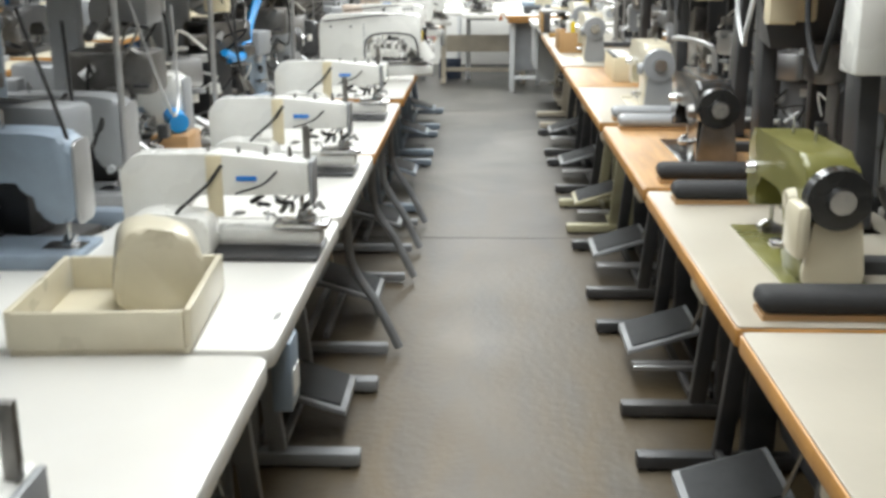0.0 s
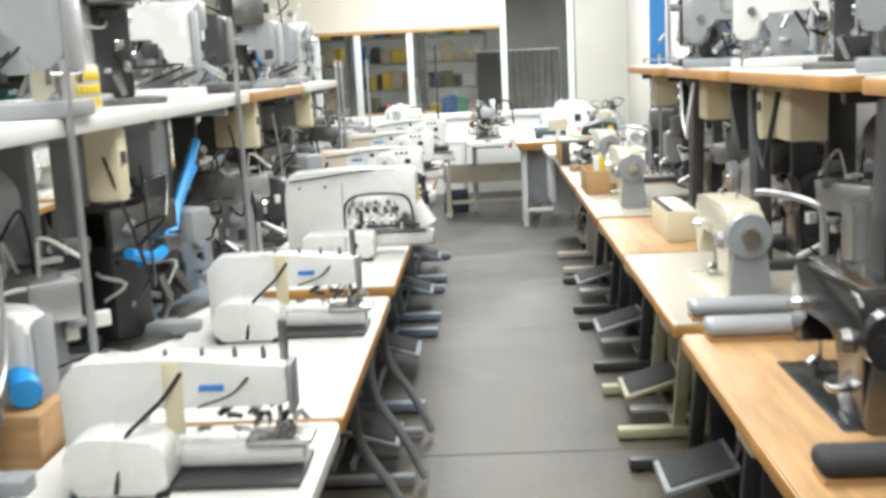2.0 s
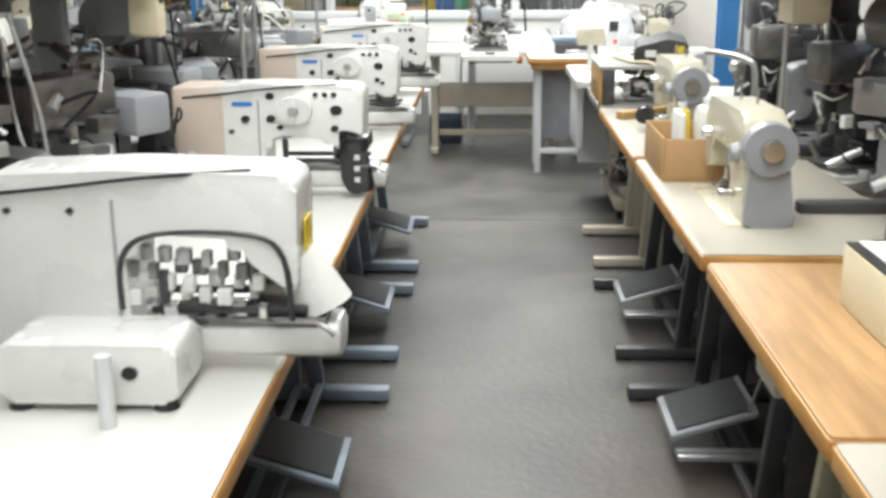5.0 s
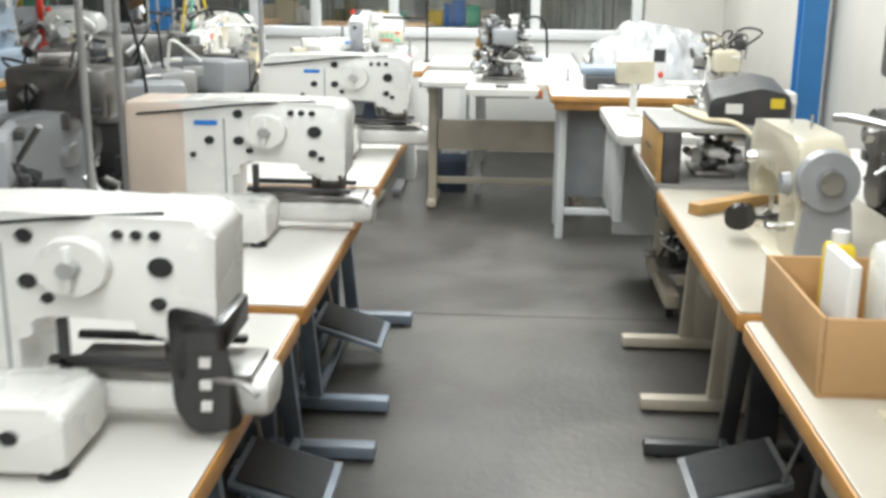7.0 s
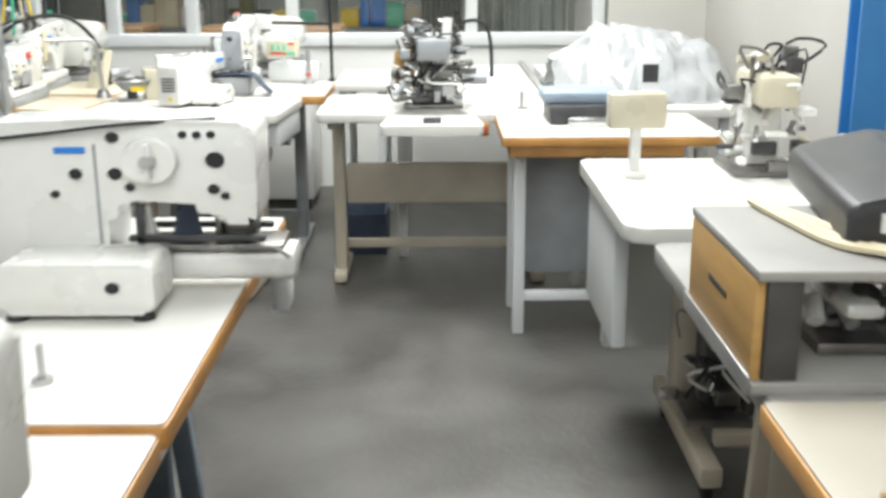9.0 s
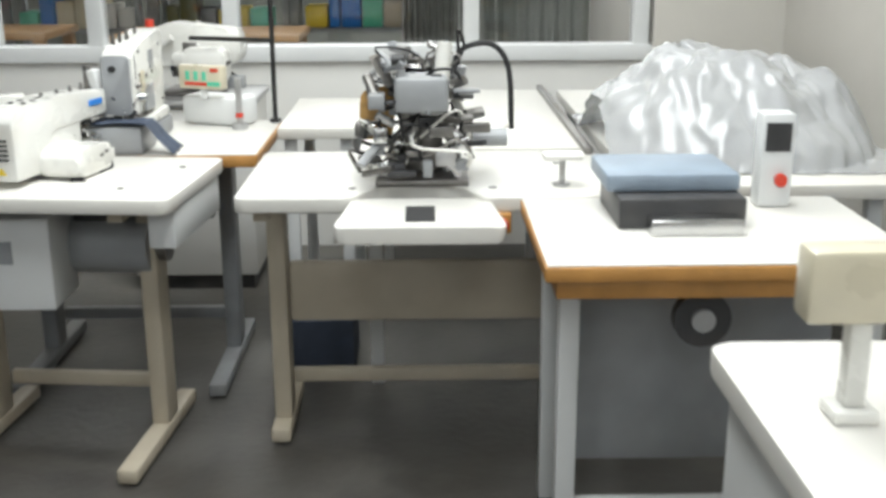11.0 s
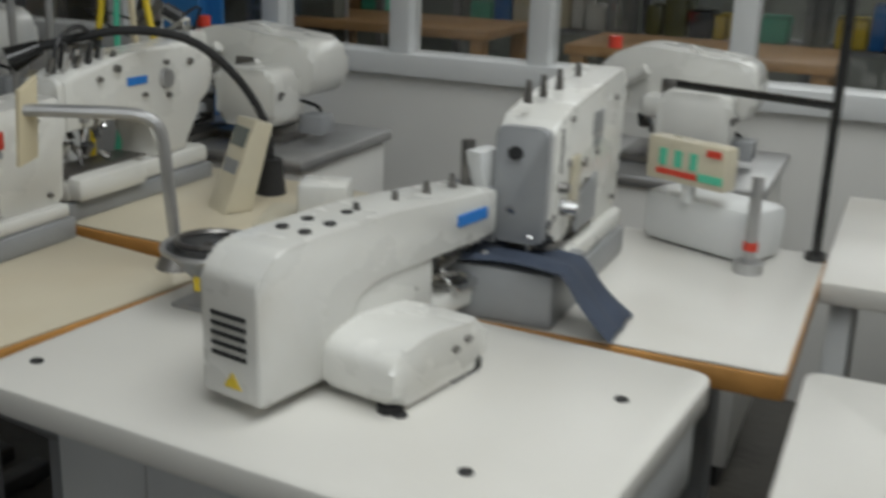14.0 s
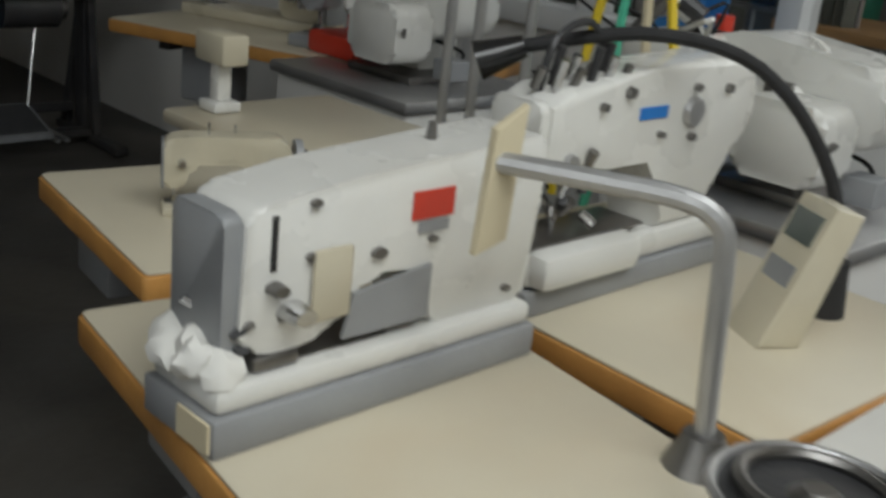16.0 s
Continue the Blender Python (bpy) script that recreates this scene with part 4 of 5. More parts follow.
for k, y in enumerate((1.3, 2.0, 3.0, 3.7, 4.4, 5.2, 6.1, 6.9, 7.7, 8.5)):
    place((mech_b, mech_a)[k % 2], 1.40, y, UP, (-90, -60, -120)[k % 3])
mech_c = mech_cluster("motor_unit", "oily motor with pulleys and rods behind the front row", "motor", 13, 0.42, 0.34, 0.50, 34, (M_STEEL, M_IRON, M_ALU, M_DARK, M_DARK, M_IRON))
tall_mech = mech_cluster("linking_machine", "dark linking machine with chromed rods by the wall", "machine", 77, 0.42, 0.4, 0.64, 46, (M_STEEL, M_IRON, M_DARK, M_DARK, M_DARK, M_DARK))
place(tall_mech, 1.2, 8.62, UP, -90)
mech_d = mech_cluster("overlock_machine", "pale overlock machine with loopers and tension dials", "sewing machine", 14, 0.36, 0.3, 0.40, 34, (M_STEEL, M_ALU, M_WHITE, M_IRON, M_MGREY, M_ALU))
for k, y in enumerate((0.2, 0.9, 1.75, 2.5, 3.15, 3.75, 4.4, 4.75, 5.3, 5.95, 6.5, 7.3, 8.1, 8.9)):
    place((mech_c, mech_d, mech_c, mech_a)[k % 4], -1.12, y, UP, (90, 40, 150, 75)[k % 4])
for k, y in enumerate((1.0, 1.7, 2.3, 2.75, 3.4, 4.0, 4.8, 5.5, 6.0, 6.5, 7.0, 7.4, 8.2)):
    place((mech_c, mech_d, mech_d, mech_c)[k % 4], 1.10, y, UP, (-90, -40, -150, -75)[k % 4])
for k, y in enumerate((6.7, 7.05, 7.5, 7.8, 8.35, 8.65, 9.1, 9.4)):
    place((mech_a, mech_c)[k % 2], -1.04 - 0.3 * (k % 2), y, UP, (60, 110, 20)[k % 3])
for k, y in enumerate((0.6, 1.9, 3.0, 4.4, 5.0, 6.1, 7.2)):
    place((mech_d, mech_c)[k % 2], -1.12, y, UP + 0.68, (90, 30)[k % 2])
for k, y in enumerate((3.0, 4.6, 5.9, 6.8)):
    place((mech_d, mech_c)[k % 2], 1.02, y, UP + 0.68, (-90, -30)[k % 2])
for k, y in enumerate((1.3, 2.6, 4.0, 5.6, 6.6)):
    place(mech_b, -1.36, y, UP + 0.68, 90)
for k, y in enumerate((2.4, 4.0, 5.3, 6.4, 7.4)):
    place(mech_b, 1.22, y, UP + 0.68, -90)
for x, y, z in ((0.84, 3.3, 1.10), (0.86, 4.9, 1.06), (-1.0, 5.55, 1.15), (-1.0, 3.95, 1.12), (-1.0, 6.9, 1.16)):
    o = thing("control_box", "cream plastic control box fixed under a stacked table", "control box")
    part("body", prism(B(), rounded([(-0.035, 0.1), (0.035, 0.1), (0.035, 0.28), (-0.035, 0.28)], 0.012), "x", -0.04, 0.04, 0.008), M_TAPE, o)
    part("switch", box(B(), -0.046, 0.046, -0.015, 0.015, 0.19, 0.22, 0.003), M_DARK, o)
    place(o, x, y, 1.40 - 0.28)
st = thing("strap", "bright blue strap slung between machines in the stack", "strap")
part("band", tube(B(), [(0, -0.5, -0.02), (0.02, -0.3, -0.06), (0, -0.1, 0.0), (0.0, 0.1, 0.12), (0, 0.25, 0.22)], 0.016, 6), M_BTAPE, st)
part("band", tube(B(), [(0, -0.42, -0.06), (0.02, -0.2, -0.04), (0, 0.0, 0.05), (0.0, 0.2, 0.14)], 0.012, 6), M_BTAPE, st)
place(st, -1.02, 4.6, 1.08)
bc = thing("oil_can", "small bright blue can lying in the table stack", "can")
part("body", cyl(B(), (0, -0.05, 0.035), (0, 0.05, 0.06), 0.032, seg=16), M_BTAPE, bc)
part("cap", cyl(B(), (0, 0.05, 0.06), (0, 0.07, 0.065), 0.02, seg=12), M_ALU, bc)
wb = thing("wooden_block", "small worn wooden block in the table stack", "block")
part("block", box(B(), -0.06, 0.06, -0.08, 0.08, 0, 0.11, 0.004), M_WOOD, wb)
place(wb, -1.03, 3.42, UP)
place(bc, -1.03, 3.42, UP + 0.1105, 30)
for k, y in enumerate((0.6, 1.5, 2.2, 2.9, 3.9, 5.2, 6.0, 6.9, 8.2)):
    o = thing("cable", "loose pale cable hanging in the table stack", "cable")
    part("lead", tube(B(), [(0, 0, 0.55), (0.03, 0.06, 0.35), (0.02, 0.16, 0.2), (-0.05, 0.3, 0.26), (-0.08, 0.34, 0.5)], 0.0045, 6), (M_ALU, M_RUB, M_RUB)[k % 3], o)
    place(o, -0.99, y, UP + 0.02, rn.uniform(-20, 20))
for k, y in enumerate((1.2, 2.6, 3.4, 4.6, 5.9)):
    o = thing("cable", "loose cable loop hanging from a stacked table", "cable")
    part("lead", tube(B(), [(0, 0, 0.6), (-0.02, 0.05, 0.42), (0, 0.16, 0.36), (0, 0.27, 0.45), (0, 0.3, 0.6)], 0.008, 6), (M_FRAME, M_RUB)[k % 2], o)
    place(o, 0.80, y, UP + 0.02)
wcb = thing("control_box", "white sheet-metal control box fixed under a stacked table", "control box")
part("body", box(B(), -0.05, 0.05, -0.06, 0.06, 0, 0.2, 0.008), M_WHITE, wcb)
part("side_plate", box(B(), 0.0505, 0.06, -0.055, 0.055, 0.01, 0.19, 0.004), M_BLUEG, wcb)
part("bracket", box(B(), -0.02, 0.06, -0.02, 0.02, 0.2005, 0.24, 0.003), M_GREY, wcb)
place(wcb, 0.85, 2.55, 1.40 - 0.24)
cal = thing("keypad_panel", "grey control panel with rows of yellow keys", "control panel")
part("housing", box(B(), -0.03, 0.03, -0.13, 0.13, 0, 0.11, 0.008), M_IVORY, cal)
for i in range(3):
    for j in range(5):
        part("key", box(B(), 0.0295, 0.034, -0.03 + j * 0.03, -0.01 + j * 0.03, 0.015 + i * 0.03, 0.033 + i * 0.03, 0.001), M_YEL, cal)
place(cal, -1.0, 3.75, UP + 0.68)

# end of the aisle: automaton table
et = sewing_table(0.98, 0.60, M_LAM, None, M_BEIGE, "white automaton table with a cut-out and beige steel stand", "plain", T, False, False, True, inset=0.06, front=-0.08, outline=[(-0.49, -0.3), (-0.20, -0.3), (-0.13, -0.18), (0.07, -0.18), (0.13, -0.3), (0.49, -0.3), (0.49, 0.3), (-0.49, 0.3)])
for hx, hy in ((-0.2, -0.2), (0.16, -0.2), (0.36, 0.1)):
    part("hole_plug", cyl(B(), (hx, hy, T - 0.001), (hx, hy, T + 0.002), 0.011, seg=14), M_IRON, et)
place(et, -0.03, 11.80, 0, 0)
wp = thing("tool_rest", "small white pad on a steel pin on the table", "rest")
part("pin", cyl(B(), (0, 0, 0), (0, 0, 0.07), 0.008, seg=10), M_ALU, wp)
part("foot", cyl(B(), (0, 0, 0), (0, 0, 0.008), 0.022), M_ALU, wp)
part("pad", box(B(), -0.05, 0.05, -0.03, 0.03, 0.07, 0.085, 0.004), M_PAPER, wp)
place(wp, 0.31, 11.62, T)
fl = thing("front_flap", "white lower work flap fixed before the automaton", "table flap")
part("board", prism(B(), rounded([(-0.2, -0.14), (0.2, -0.14), (0.17, 0.14), (-0.17, 0.14)], 0.03), "z", 0, 0.04, 0.005), M_LAM, fl)
part("black_pad", box(B(), -0.035, 0.035, -0.09, 0.05, 0.0395, 0.043), M_RUB, fl, "black rectangular inlay")
part("bracket", box(B(), -0.15, 0.15, 0.05, 0.35, -0.03, 0.0, 0.004), M_IRON, fl)
place(fl, -0.055, 11.40, 0.727)
au = mech_cluster("welting_automaton", "complex chromed sewing automaton with cylinders and hoses", "sewing machine", 11, 0.40, 0.36, 0.42, 150, (M_STEEL, M_IRON, M_ALU, M_DARK, M_IRON, M_MGREY))
place(au, -0.05, 11.72, T, 0, 0.84)
part("amber_plate", prism(B(), rounded([(-0.17, 0.12), (-0.08, 0.12), (-0.06, 0.30), (-0.16, 0.27)], 0.02), "y", 0.02, 0.03, 0.002), M_OCHRE, au, "amber plastic guard plate")
part("end_motor", cyl(B(), (0.13, -0.05, 0.14), (0.22, -0.05, 0.14), 0.028, seg=18), M_MGREY, au)
part("top_cylinder", cyl(B(), (0.05, -0.04, 0.30), (0.06, -0.03, 0.43), 0.02, seg=16), M_PAPER, au)
for side in (1,):
    o = thing("cable_loop", "dark bundled hose loop over the automaton", "hose")
    part("hose", tube(B(), [(0, 0, 0.0), (0, 0, 0.16), (0.02, 0, 0.22), (0.1, 0, 0.235), (0.15, 0, 0.17), (0.16, 0, 0.0)], 0.008, 8), M_RUB, o)
    part("white_hose", tube(B(), [(-0.02, -0.1, 0.15), (0.02, -0.14, 0.06), (0.08, -0.12, 0.0), (0.14, -0.08, 0.03)], 0.012, 8), M_PAPER, o)
    place(o, 0.04, 11.9, T + 0.10)
for lab, x0, x1, y0, y1 in (("white board table behind the automaton", -0.24, 0.45, 12.13, 13.42), ("small white table before the window wall", -0.54, -0.27, 12.51, 13.2)):
    bt = thing("side_table", lab, "table")
    part("tabletop", box(B(), x0, x1, y0, y1, T - 0.04, T, 0.005), M_LAM, bt)
    for x in (x0 + 0.04, x1 - 0.04):
        for y in (y0 + 0.05, y1 - 0.05):
            part("leg", box(B(), x - 0.02, x + 0.02, y - 0.02, y + 0.02, 0, T - 0.041, 0.003), M_FRAME, bt)
crt = thing("plastic_crate", "dark blue plastic crate under the small table", "crate")
for a, b, c, d in ((-0.12, 0.12, -0.15, -0.14), (-0.12, 0.12, 0.14, 0.15), (-0.12, -0.11, -0.139, 0.139), (0.11, 0.12, -0.139, 0.139)):
    part("side", box(B(), a, b, c, d, 0.01, 0.2, 0.002), M_CLOTH, crt)
part("bottom", box(B(), -0.12, 0.12, -0.15, 0.15, 0, 0.0095), M_CLOTH, crt)
place(crt, -0.40, 12.36, 0)
bar = thing("dark_rail", "thin dark bar lying on the white board", "rail")
part("bar", box(B(), -0.012, 0.012, -0.7, 0.7, 0, 0.02, 0.003), M_IRON, bar)
place(bar, 0.44, 12.72, T)
bt2 = thing("side_table", "white board table under the wrapped machine", "table")
part("tabletop", box(B(), -0.35, 0.35, -0.9, 0.9, T - 0.04, T, 0.005), M_LAM, bt2)
for x in (-0.3, 0.3):
    for y in (-0.8, 0.8):
        part("leg", box(B(), x - 0.02, x + 0.02, y - 0.02, y + 0.02, 0, T - 0.041, 0.003), M_FRAME, bt2)
place(bt2, 0.86, 12.5, 0)
# wrapped machine: a draped sheet with sharp folds over a hidden head
wr = thing("wrapped_machine", "machine wrapped in crumpled clear plastic film", "wrapped machine")
part("body", box(B(), -0.1, 0.2, -0.2, 0.25, 0, 0.2, 0.04), M_WHITE, wr)
bm = B()
bmesh.ops.create_grid(bm, x_segments=110, y_segments=110, size=1.0)
for v in bm.verts:
    u, w = v.co.x, v.co.y
    q = Vector((u, w, 0.3))
    rad = math.hypot(u * (1.0 if u > 0 else 0.82), w)
    dome = max(0.0, 1 - rad ** 2.2)
    fold = abs(noise.noise(q * 2.0 + Vector((4, 1, 0)))) + 0.3 * abs(noise.noise(q * 4.5)) + 0.12 * abs(noise.noise(q * 10))
    lump = 0.5 * noise.noise(q * 1.7 + Vector((1, 7, 2)))
    z = 0.006 + 0.28 * dome ** 0.75 * (1.0 + lump * 0.8) + (0.14 * dome + 0.012) * (fold - 0.3)
    v.co = Vector((u * 0.42 + 0.05 * dome * noise.noise(q * 4) + 0.012 * noise.noise(q * 11), w * 0.5 + 0.05 * dome * noise.noise(q * 4 + Vector((9, 0, 0))) + 0.012 * noise.noise(q * 11 + Vector((3, 0, 0))), max(0.004, z)))
bmesh.ops.solidify(bm, geom=bm.faces[:], thickness=0.002)
part("film", bm, M_BAG, wr)
place(wr, 0.90, 12.22, T)
# desk with wooden edge
ds = thing("desk", "white-topped desk with doubled orange wooden edge and white legs", "desk")
part("tabletop", box(B(), -0.38, 0.38, -0.28, 0.28, T - 0.004, T, 0.001), M_LAM, ds)
part("edge_band", box(B(), -0.384, 0.384, -0.284, 0.284, T - 0.036, T - 0.0045, 0.004), M_EDGE, ds)
part("under_frame", box(B(), -0.36, 0.25, -0.27, 0.27, T - 0.075, T - 0.037, 0.004), M_EDGE, ds)
for x in (-0.31, 0.35):
    part("leg", box(B(), x - 0.022, x + 0.022, -0.12, -0.07, 0, T - 0.076, 0.004), M_FRAME, ds)
    part("leg", box(B(), x - 0.022, x + 0.022, 0.2, 0.25, 0, T - 0.037, 0.004), M_FRAME, ds)
part("foot_rail", box(B(), -0.287, 0.327, -0.115, -0.075, 0.13, 0.165, 0.004), M_FRAME, ds)
part("back_panel", box(B(), -0.28, 0.32, 0.03, 0.05, 0.2, T - 0.08, 0.004), M_MGREY, ds, "grey sheet-metal back panel")
place(ds, 0.575, 11.20, 0)
ew = thing("handwheel_motor", "dark wheel under the desk", "wheel")
part("rim", cyl(B(), (0, 0, 0), (0, 0.03, 0), 0.06, seg=24), M_DARK, ew)
part("hub", cyl(B(), (0, -0.01, 0), (0, 0.0, 0), 0.025), M_ALU, ew)
part("bracket", box(B(), -0.02, 0.02, 0.02, 0.06, -0.02, 0.07), M_DARK, ew)
place(ew, 0.53, 11.0, 0.634)
sw = thing("emergency_switch", "orange switch box with a red button", "switch")
part("housing", box(B(), -0.02, 0.02, -0.02, 0.02, 0, 0.05, 0.005), M_EDGE, sw)
part("button", cyl(B(), (0, -0.02, 0.025), (0, -0.032, 0.025), 0.013), M_RED, sw)
place(sw, 0.15, 11.5, 0.69)
dv = thing("clamp_unit", "black and grey clamp unit with chromed jaw on the desk", "clamp")
part("cover", box(B(), -0.14, 0.16, -0.08, 0.16, 0.07, 0.11, 0.008), M_BLUEG, dv)
part("body", box(B(), -0.12, 0.16, -0.14, 0.12, 0.0, 0.069, 0.006), M_DARK, dv)
part("jaw", box(B(), -0.06, 0.14, -0.2, -0.14, 0.0, 0.035, 0.004), M_STEEL, dv)
place(dv, 0.50, 11.32, T)
# white cabinet table with automaton
wc = thing("cabinet_table", "white table on a white sheet-metal cabinet with castors", "table")
part("tabletop", prism(B(), rounded([(-0.3, -0.53), (-0.26, -0.57), (0.45, -0.57), (0.45, 0.3), (-0.3, 0.3)], 0.04), "z", T - 0.04, T, 0.005), M_LAM, wc)
part("cabinet", box(B(), -0.27, -0.23, -0.24, 0.26, 0.36, T - 0.041, 0.008), M_FRAME, wc)
part("back_panel", box(B(), -0.22, 0.4, 0.2, 0.26, 0.2, T - 0.041, 0.006), M_FRAME, wc)
part("foot", box(B(), -0.06, 0.0, -0.45, 0.2, 0.05, 0.11, 0.01), M_BEIGE, wc)
part("foot", box(B(), 0.3, 0.36, -0.62, 0.2, 0.05, 0.11, 0.01), M_BEIGE, wc)
part("column", box(B(), -0.06, 0.0, -0.1, 0.0, 0.11, T - 0.041, 0.01), M_BEIGE, wc)
part("crossbar", box(B(), 0.0, 0.3, -0.35, -0.31, 0.12, 0.16, 0.006), M_BEIGE, wc)
for x, y in ((-0.03, -0.40), (-0.03, 0.12), (0.33, -0.56), (0.33, 0.12)):
    part("castor", cyl(B(), (x - 0.012, y, 0.026), (x + 0.012, y, 0.026), 0.026, seg=16), M_RUB, wc)
    part("castor_fork", box(B(), x - 0.01, x + 0.01, y - 0.01, y + 0.01, 0.03, 0.052), M_ALU, wc)
place(wc, 0.70, 10.20, 0)
um = mech_cluster("motor_unit", "motor and linkage under the white cabinet table", "motor", 21, 0.36, 0.3, 0.4, 26, (M_STEEL, M_IRON, M_ALU, M_DARK, M_DARK, M_MGREY))
place(um, 0.74, 9.98, 0.16)
place(monitor("cream operation panel on a post with a warning mark"), 0.52, 10.22, T)
a2 = mech_cluster("sewing_automaton", "white sewing automaton with black hoses and motor housing", "sewing machine", 31, 0.34, 0.34, 0.36, 60, (M_STEEL, M_IRON, M_WHITE, M_DARK, M_WHITE, M_IVORY))
place(a2, 0.90, 10.30, T)
o = thing("motor_housing", "white round-faced servo motor housing", "motor")
part("body", box(B(), -0.06, 0.06, -0.06, 0.06, 0, 0.13, 0.015), M_WHITE, o)
part("fan_cover", cyl(B(), (0, -0.06, 0.065), (0, -0.07, 0.065), 0.04, seg=20), M_MGREY, o)
place(o, 1.12, 10.12, T)
o = thing("operation_panel", "upright white panel with keypad and red button", "control panel")
part("housing", box(B(), -0.04, 0.04, -0.03, 0.03, 0, 0.2, 0.008), M_FRAME, o)
part("keypad", box(B(), -0.03, 0.03, -0.0325, -0.0295, 0.12, 0.18), M_DARK, o)
part("button", cyl(B(), (0.01, -0.03, 0.06), (0.01, -0.045, 0.06), 0.014), M_RED, o)
place(o, 0.78, 11.40, T, 0, 1.12)
# long wooden machine case
cs = thing("machine_case", "open case of grey boards with an ochre side panel", "case")
part("lid", box(B(), -0.02, 0.34, -0.21, 0.21, 0.155, 0.172, 0.004), M_GWOOD, cs)
part("side_panel", box(B(), -0.02, -0.004, -0.20, 0.20, 0.0005, 0.1545, 0.003), M_OCHRE, cs, "ochre plywood side panel")
part("trim_rail", box(B(), -0.026, -0.021, -0.21, 0.21, -0.02, 0.012, 0.001), M_ALU, cs)
part("bottom", box(B(), -0.02, 0.34, -0.21, 0.21, -0.02, 0.0, 0.003), M_GWOOD, cs)
part("back", box(B(), 0.325, 0.34, -0.20, 0.20, 0.0005, 0.1545), M_DARK, cs)
part("end_post", box(B(), -0.003, 0.05, -0.205, -0.17, 0.0005, 0.1545, 0.004), M_DARK, cs)
part("lettering", box(B(), -0.0215, -0.0195, -0.05, 0.06, 0.08, 0.09), M_DARK, cs)
place(cs, 0.445, 8.91, 0.78)
tb = sewing_table(0.92, 0.5, M_GWOOD, None, M_BEIGE, "low grey board table carrying the machine case", "splay", 0.76, False, False)
place(tb, 0.70, 9.12, 0, -90)
o = mech_cluster("motor_unit", "chromed mechanism with cables inside the case", "motor", 41, 0.2, 0.3, 0.12, 18, (M_STEEL, M_ALU, M_WHITE, M_DARK, M_MGREY, M_WHITE))
place(o, 0.62, 8.9, 0.7805)
dbx = thing("dark_machine_housing", "flat black machine housing with yellow label lying on the case", "housing")
part("shell", prism(B(), rounded([(-0.1, 0), (0.14, 0), (0.14, 0.09), (0.05, 0.11), (-0.1, 0.07)], 0.02), "y", -0.26, 0.26, 0.01), M_DARK, dbx)
part("label", box(B(), -0.05, 0.0, -0.2635, -0.259, 0.03, 0.06), M_PAPER, dbx)
part("sticker", box(B(), 0.08, 0.12, -0.2635, -0.259, 0.05, 0.08), M_YEL, dbx)
place(dbx, 0.72, 9.05, 0.9525, -8)
for k in range(3):
    o = thing("cable", "pale cable laid over the machine case", "cable")
    part("lead", tube(B(), [(0.0, 0.2, 0.008), (0.02 + 0.02 * k, 0.05, 0.008), (0.05 + 0.02 * k, -0.1, 0.008), (0.13, -0.2, 0.008), (0.2, -0.32, -0.05)], 0.008, 6), M_TAPE, o)
    place(o, 0.53, 8.92, 0.9525)

# tables behind the end of the aisle
GE = "tables at the end of the aisle"
e1 = sewing_table(0.82, 0.54, M_LAM, None, M_BEIGE, "white rounded table with a beige steel stand", "plain", T, False, True, box_mat=M_FRAME)
e1["group"] = GE
part("side_tray", box(B(), 0.33, 0.402, -0.2, 0.22, 0.635, 0.739, 0.006), M_FRAME, e1, "white sheet tray under the table end")
for hx, hy in ((-0.36, -0.19), (0.115, 0.06), (0.12, -0.07), (0.25, -0.15), (0.33, 0.12)):
    part("hole_plug", cyl(B(), (hx, hy, T - 0.001), (hx, hy, T + 0.002), 0.009, seg=14), M_RUB, e1)
place(e1, -1.06, 11.79, 0, -5)
pnl = thing("control_cabinet", "pale grey control cabinet hung under a table", "control box")
part("body", box(B(), -0.12, 0.12, -0.1, 0.1, 0, 0.25, 0.008), M_FRAME, pnl)
part("label", box(B(), -0.06, 0.02, -0.1035, -0.0995, 0.13, 0.19), M_MGREY, pnl)
part("strap", box(B(), -0.1, 0.1, -0.02, 0.02, 0.2495, 0.29), M_MGREY, pnl)
place(pnl, -1.14, 11.72, 0.45)
e2 = sewing_table(0.94, 0.62, M_LAM, M_EDGE, M_GREY, "white table with orange wooden edge by the window", "plain", T, False)
place(e2, -1.01, 12.37, 0, 0)
e3 = sewing_table(0.63, 0.43, M_CREAM, M_EDGE, M_GREY, "aged cream table with wooden edge carrying a large machine", "plain", T, False)
place(e3, -1.79, 11.885, 0, -9)
e4 = sewing_table(0.66, 0.52, M_CREAM, M_EDGE, M_GREY, "aged cream table with wooden edge joined behind", "plain", T, False)
place(e4, -1.81, 12.41, 0, -3)
e5 = sewing_table(0.46, 0.60, M_CREAM, M_EDGE, M_DARK, "worn cream table with a small ivory machine", "plain", T, True)
place(e5, -2.37, 12.17, 0, -9)
pf = long_arm("white buttonhole machine with red badge and grey plinth", M_RED, False)
place(pf, -1.85, 11.88, T, 0, 0.64)
part("label", box(B(), 0.02, 0.07, -0.2135, -0.2095, 0.01, 0.055), M_TAPE, pf, "yellow and white label on the plinth")
for k in range(5):
    sp = thing("paper_scrap", "crumpled white paper scrap by the needle", "paper")
    bm = B()
    bmesh.ops.create_icosphere(bm, subdivisions=2, radius=0.02)
    for v in bm.verts:
        v.co *= 1 + 0.5 * noise.noise(v.co * 60 + Vector((k, 0, 0)))
    part("paper", bm, M_PAPER, sp)
    place(sp, -1.80 - 0.02 * k, 11.69 - 0.012 * (k % 2), T + 0.075 + 0.006 * (k % 3))


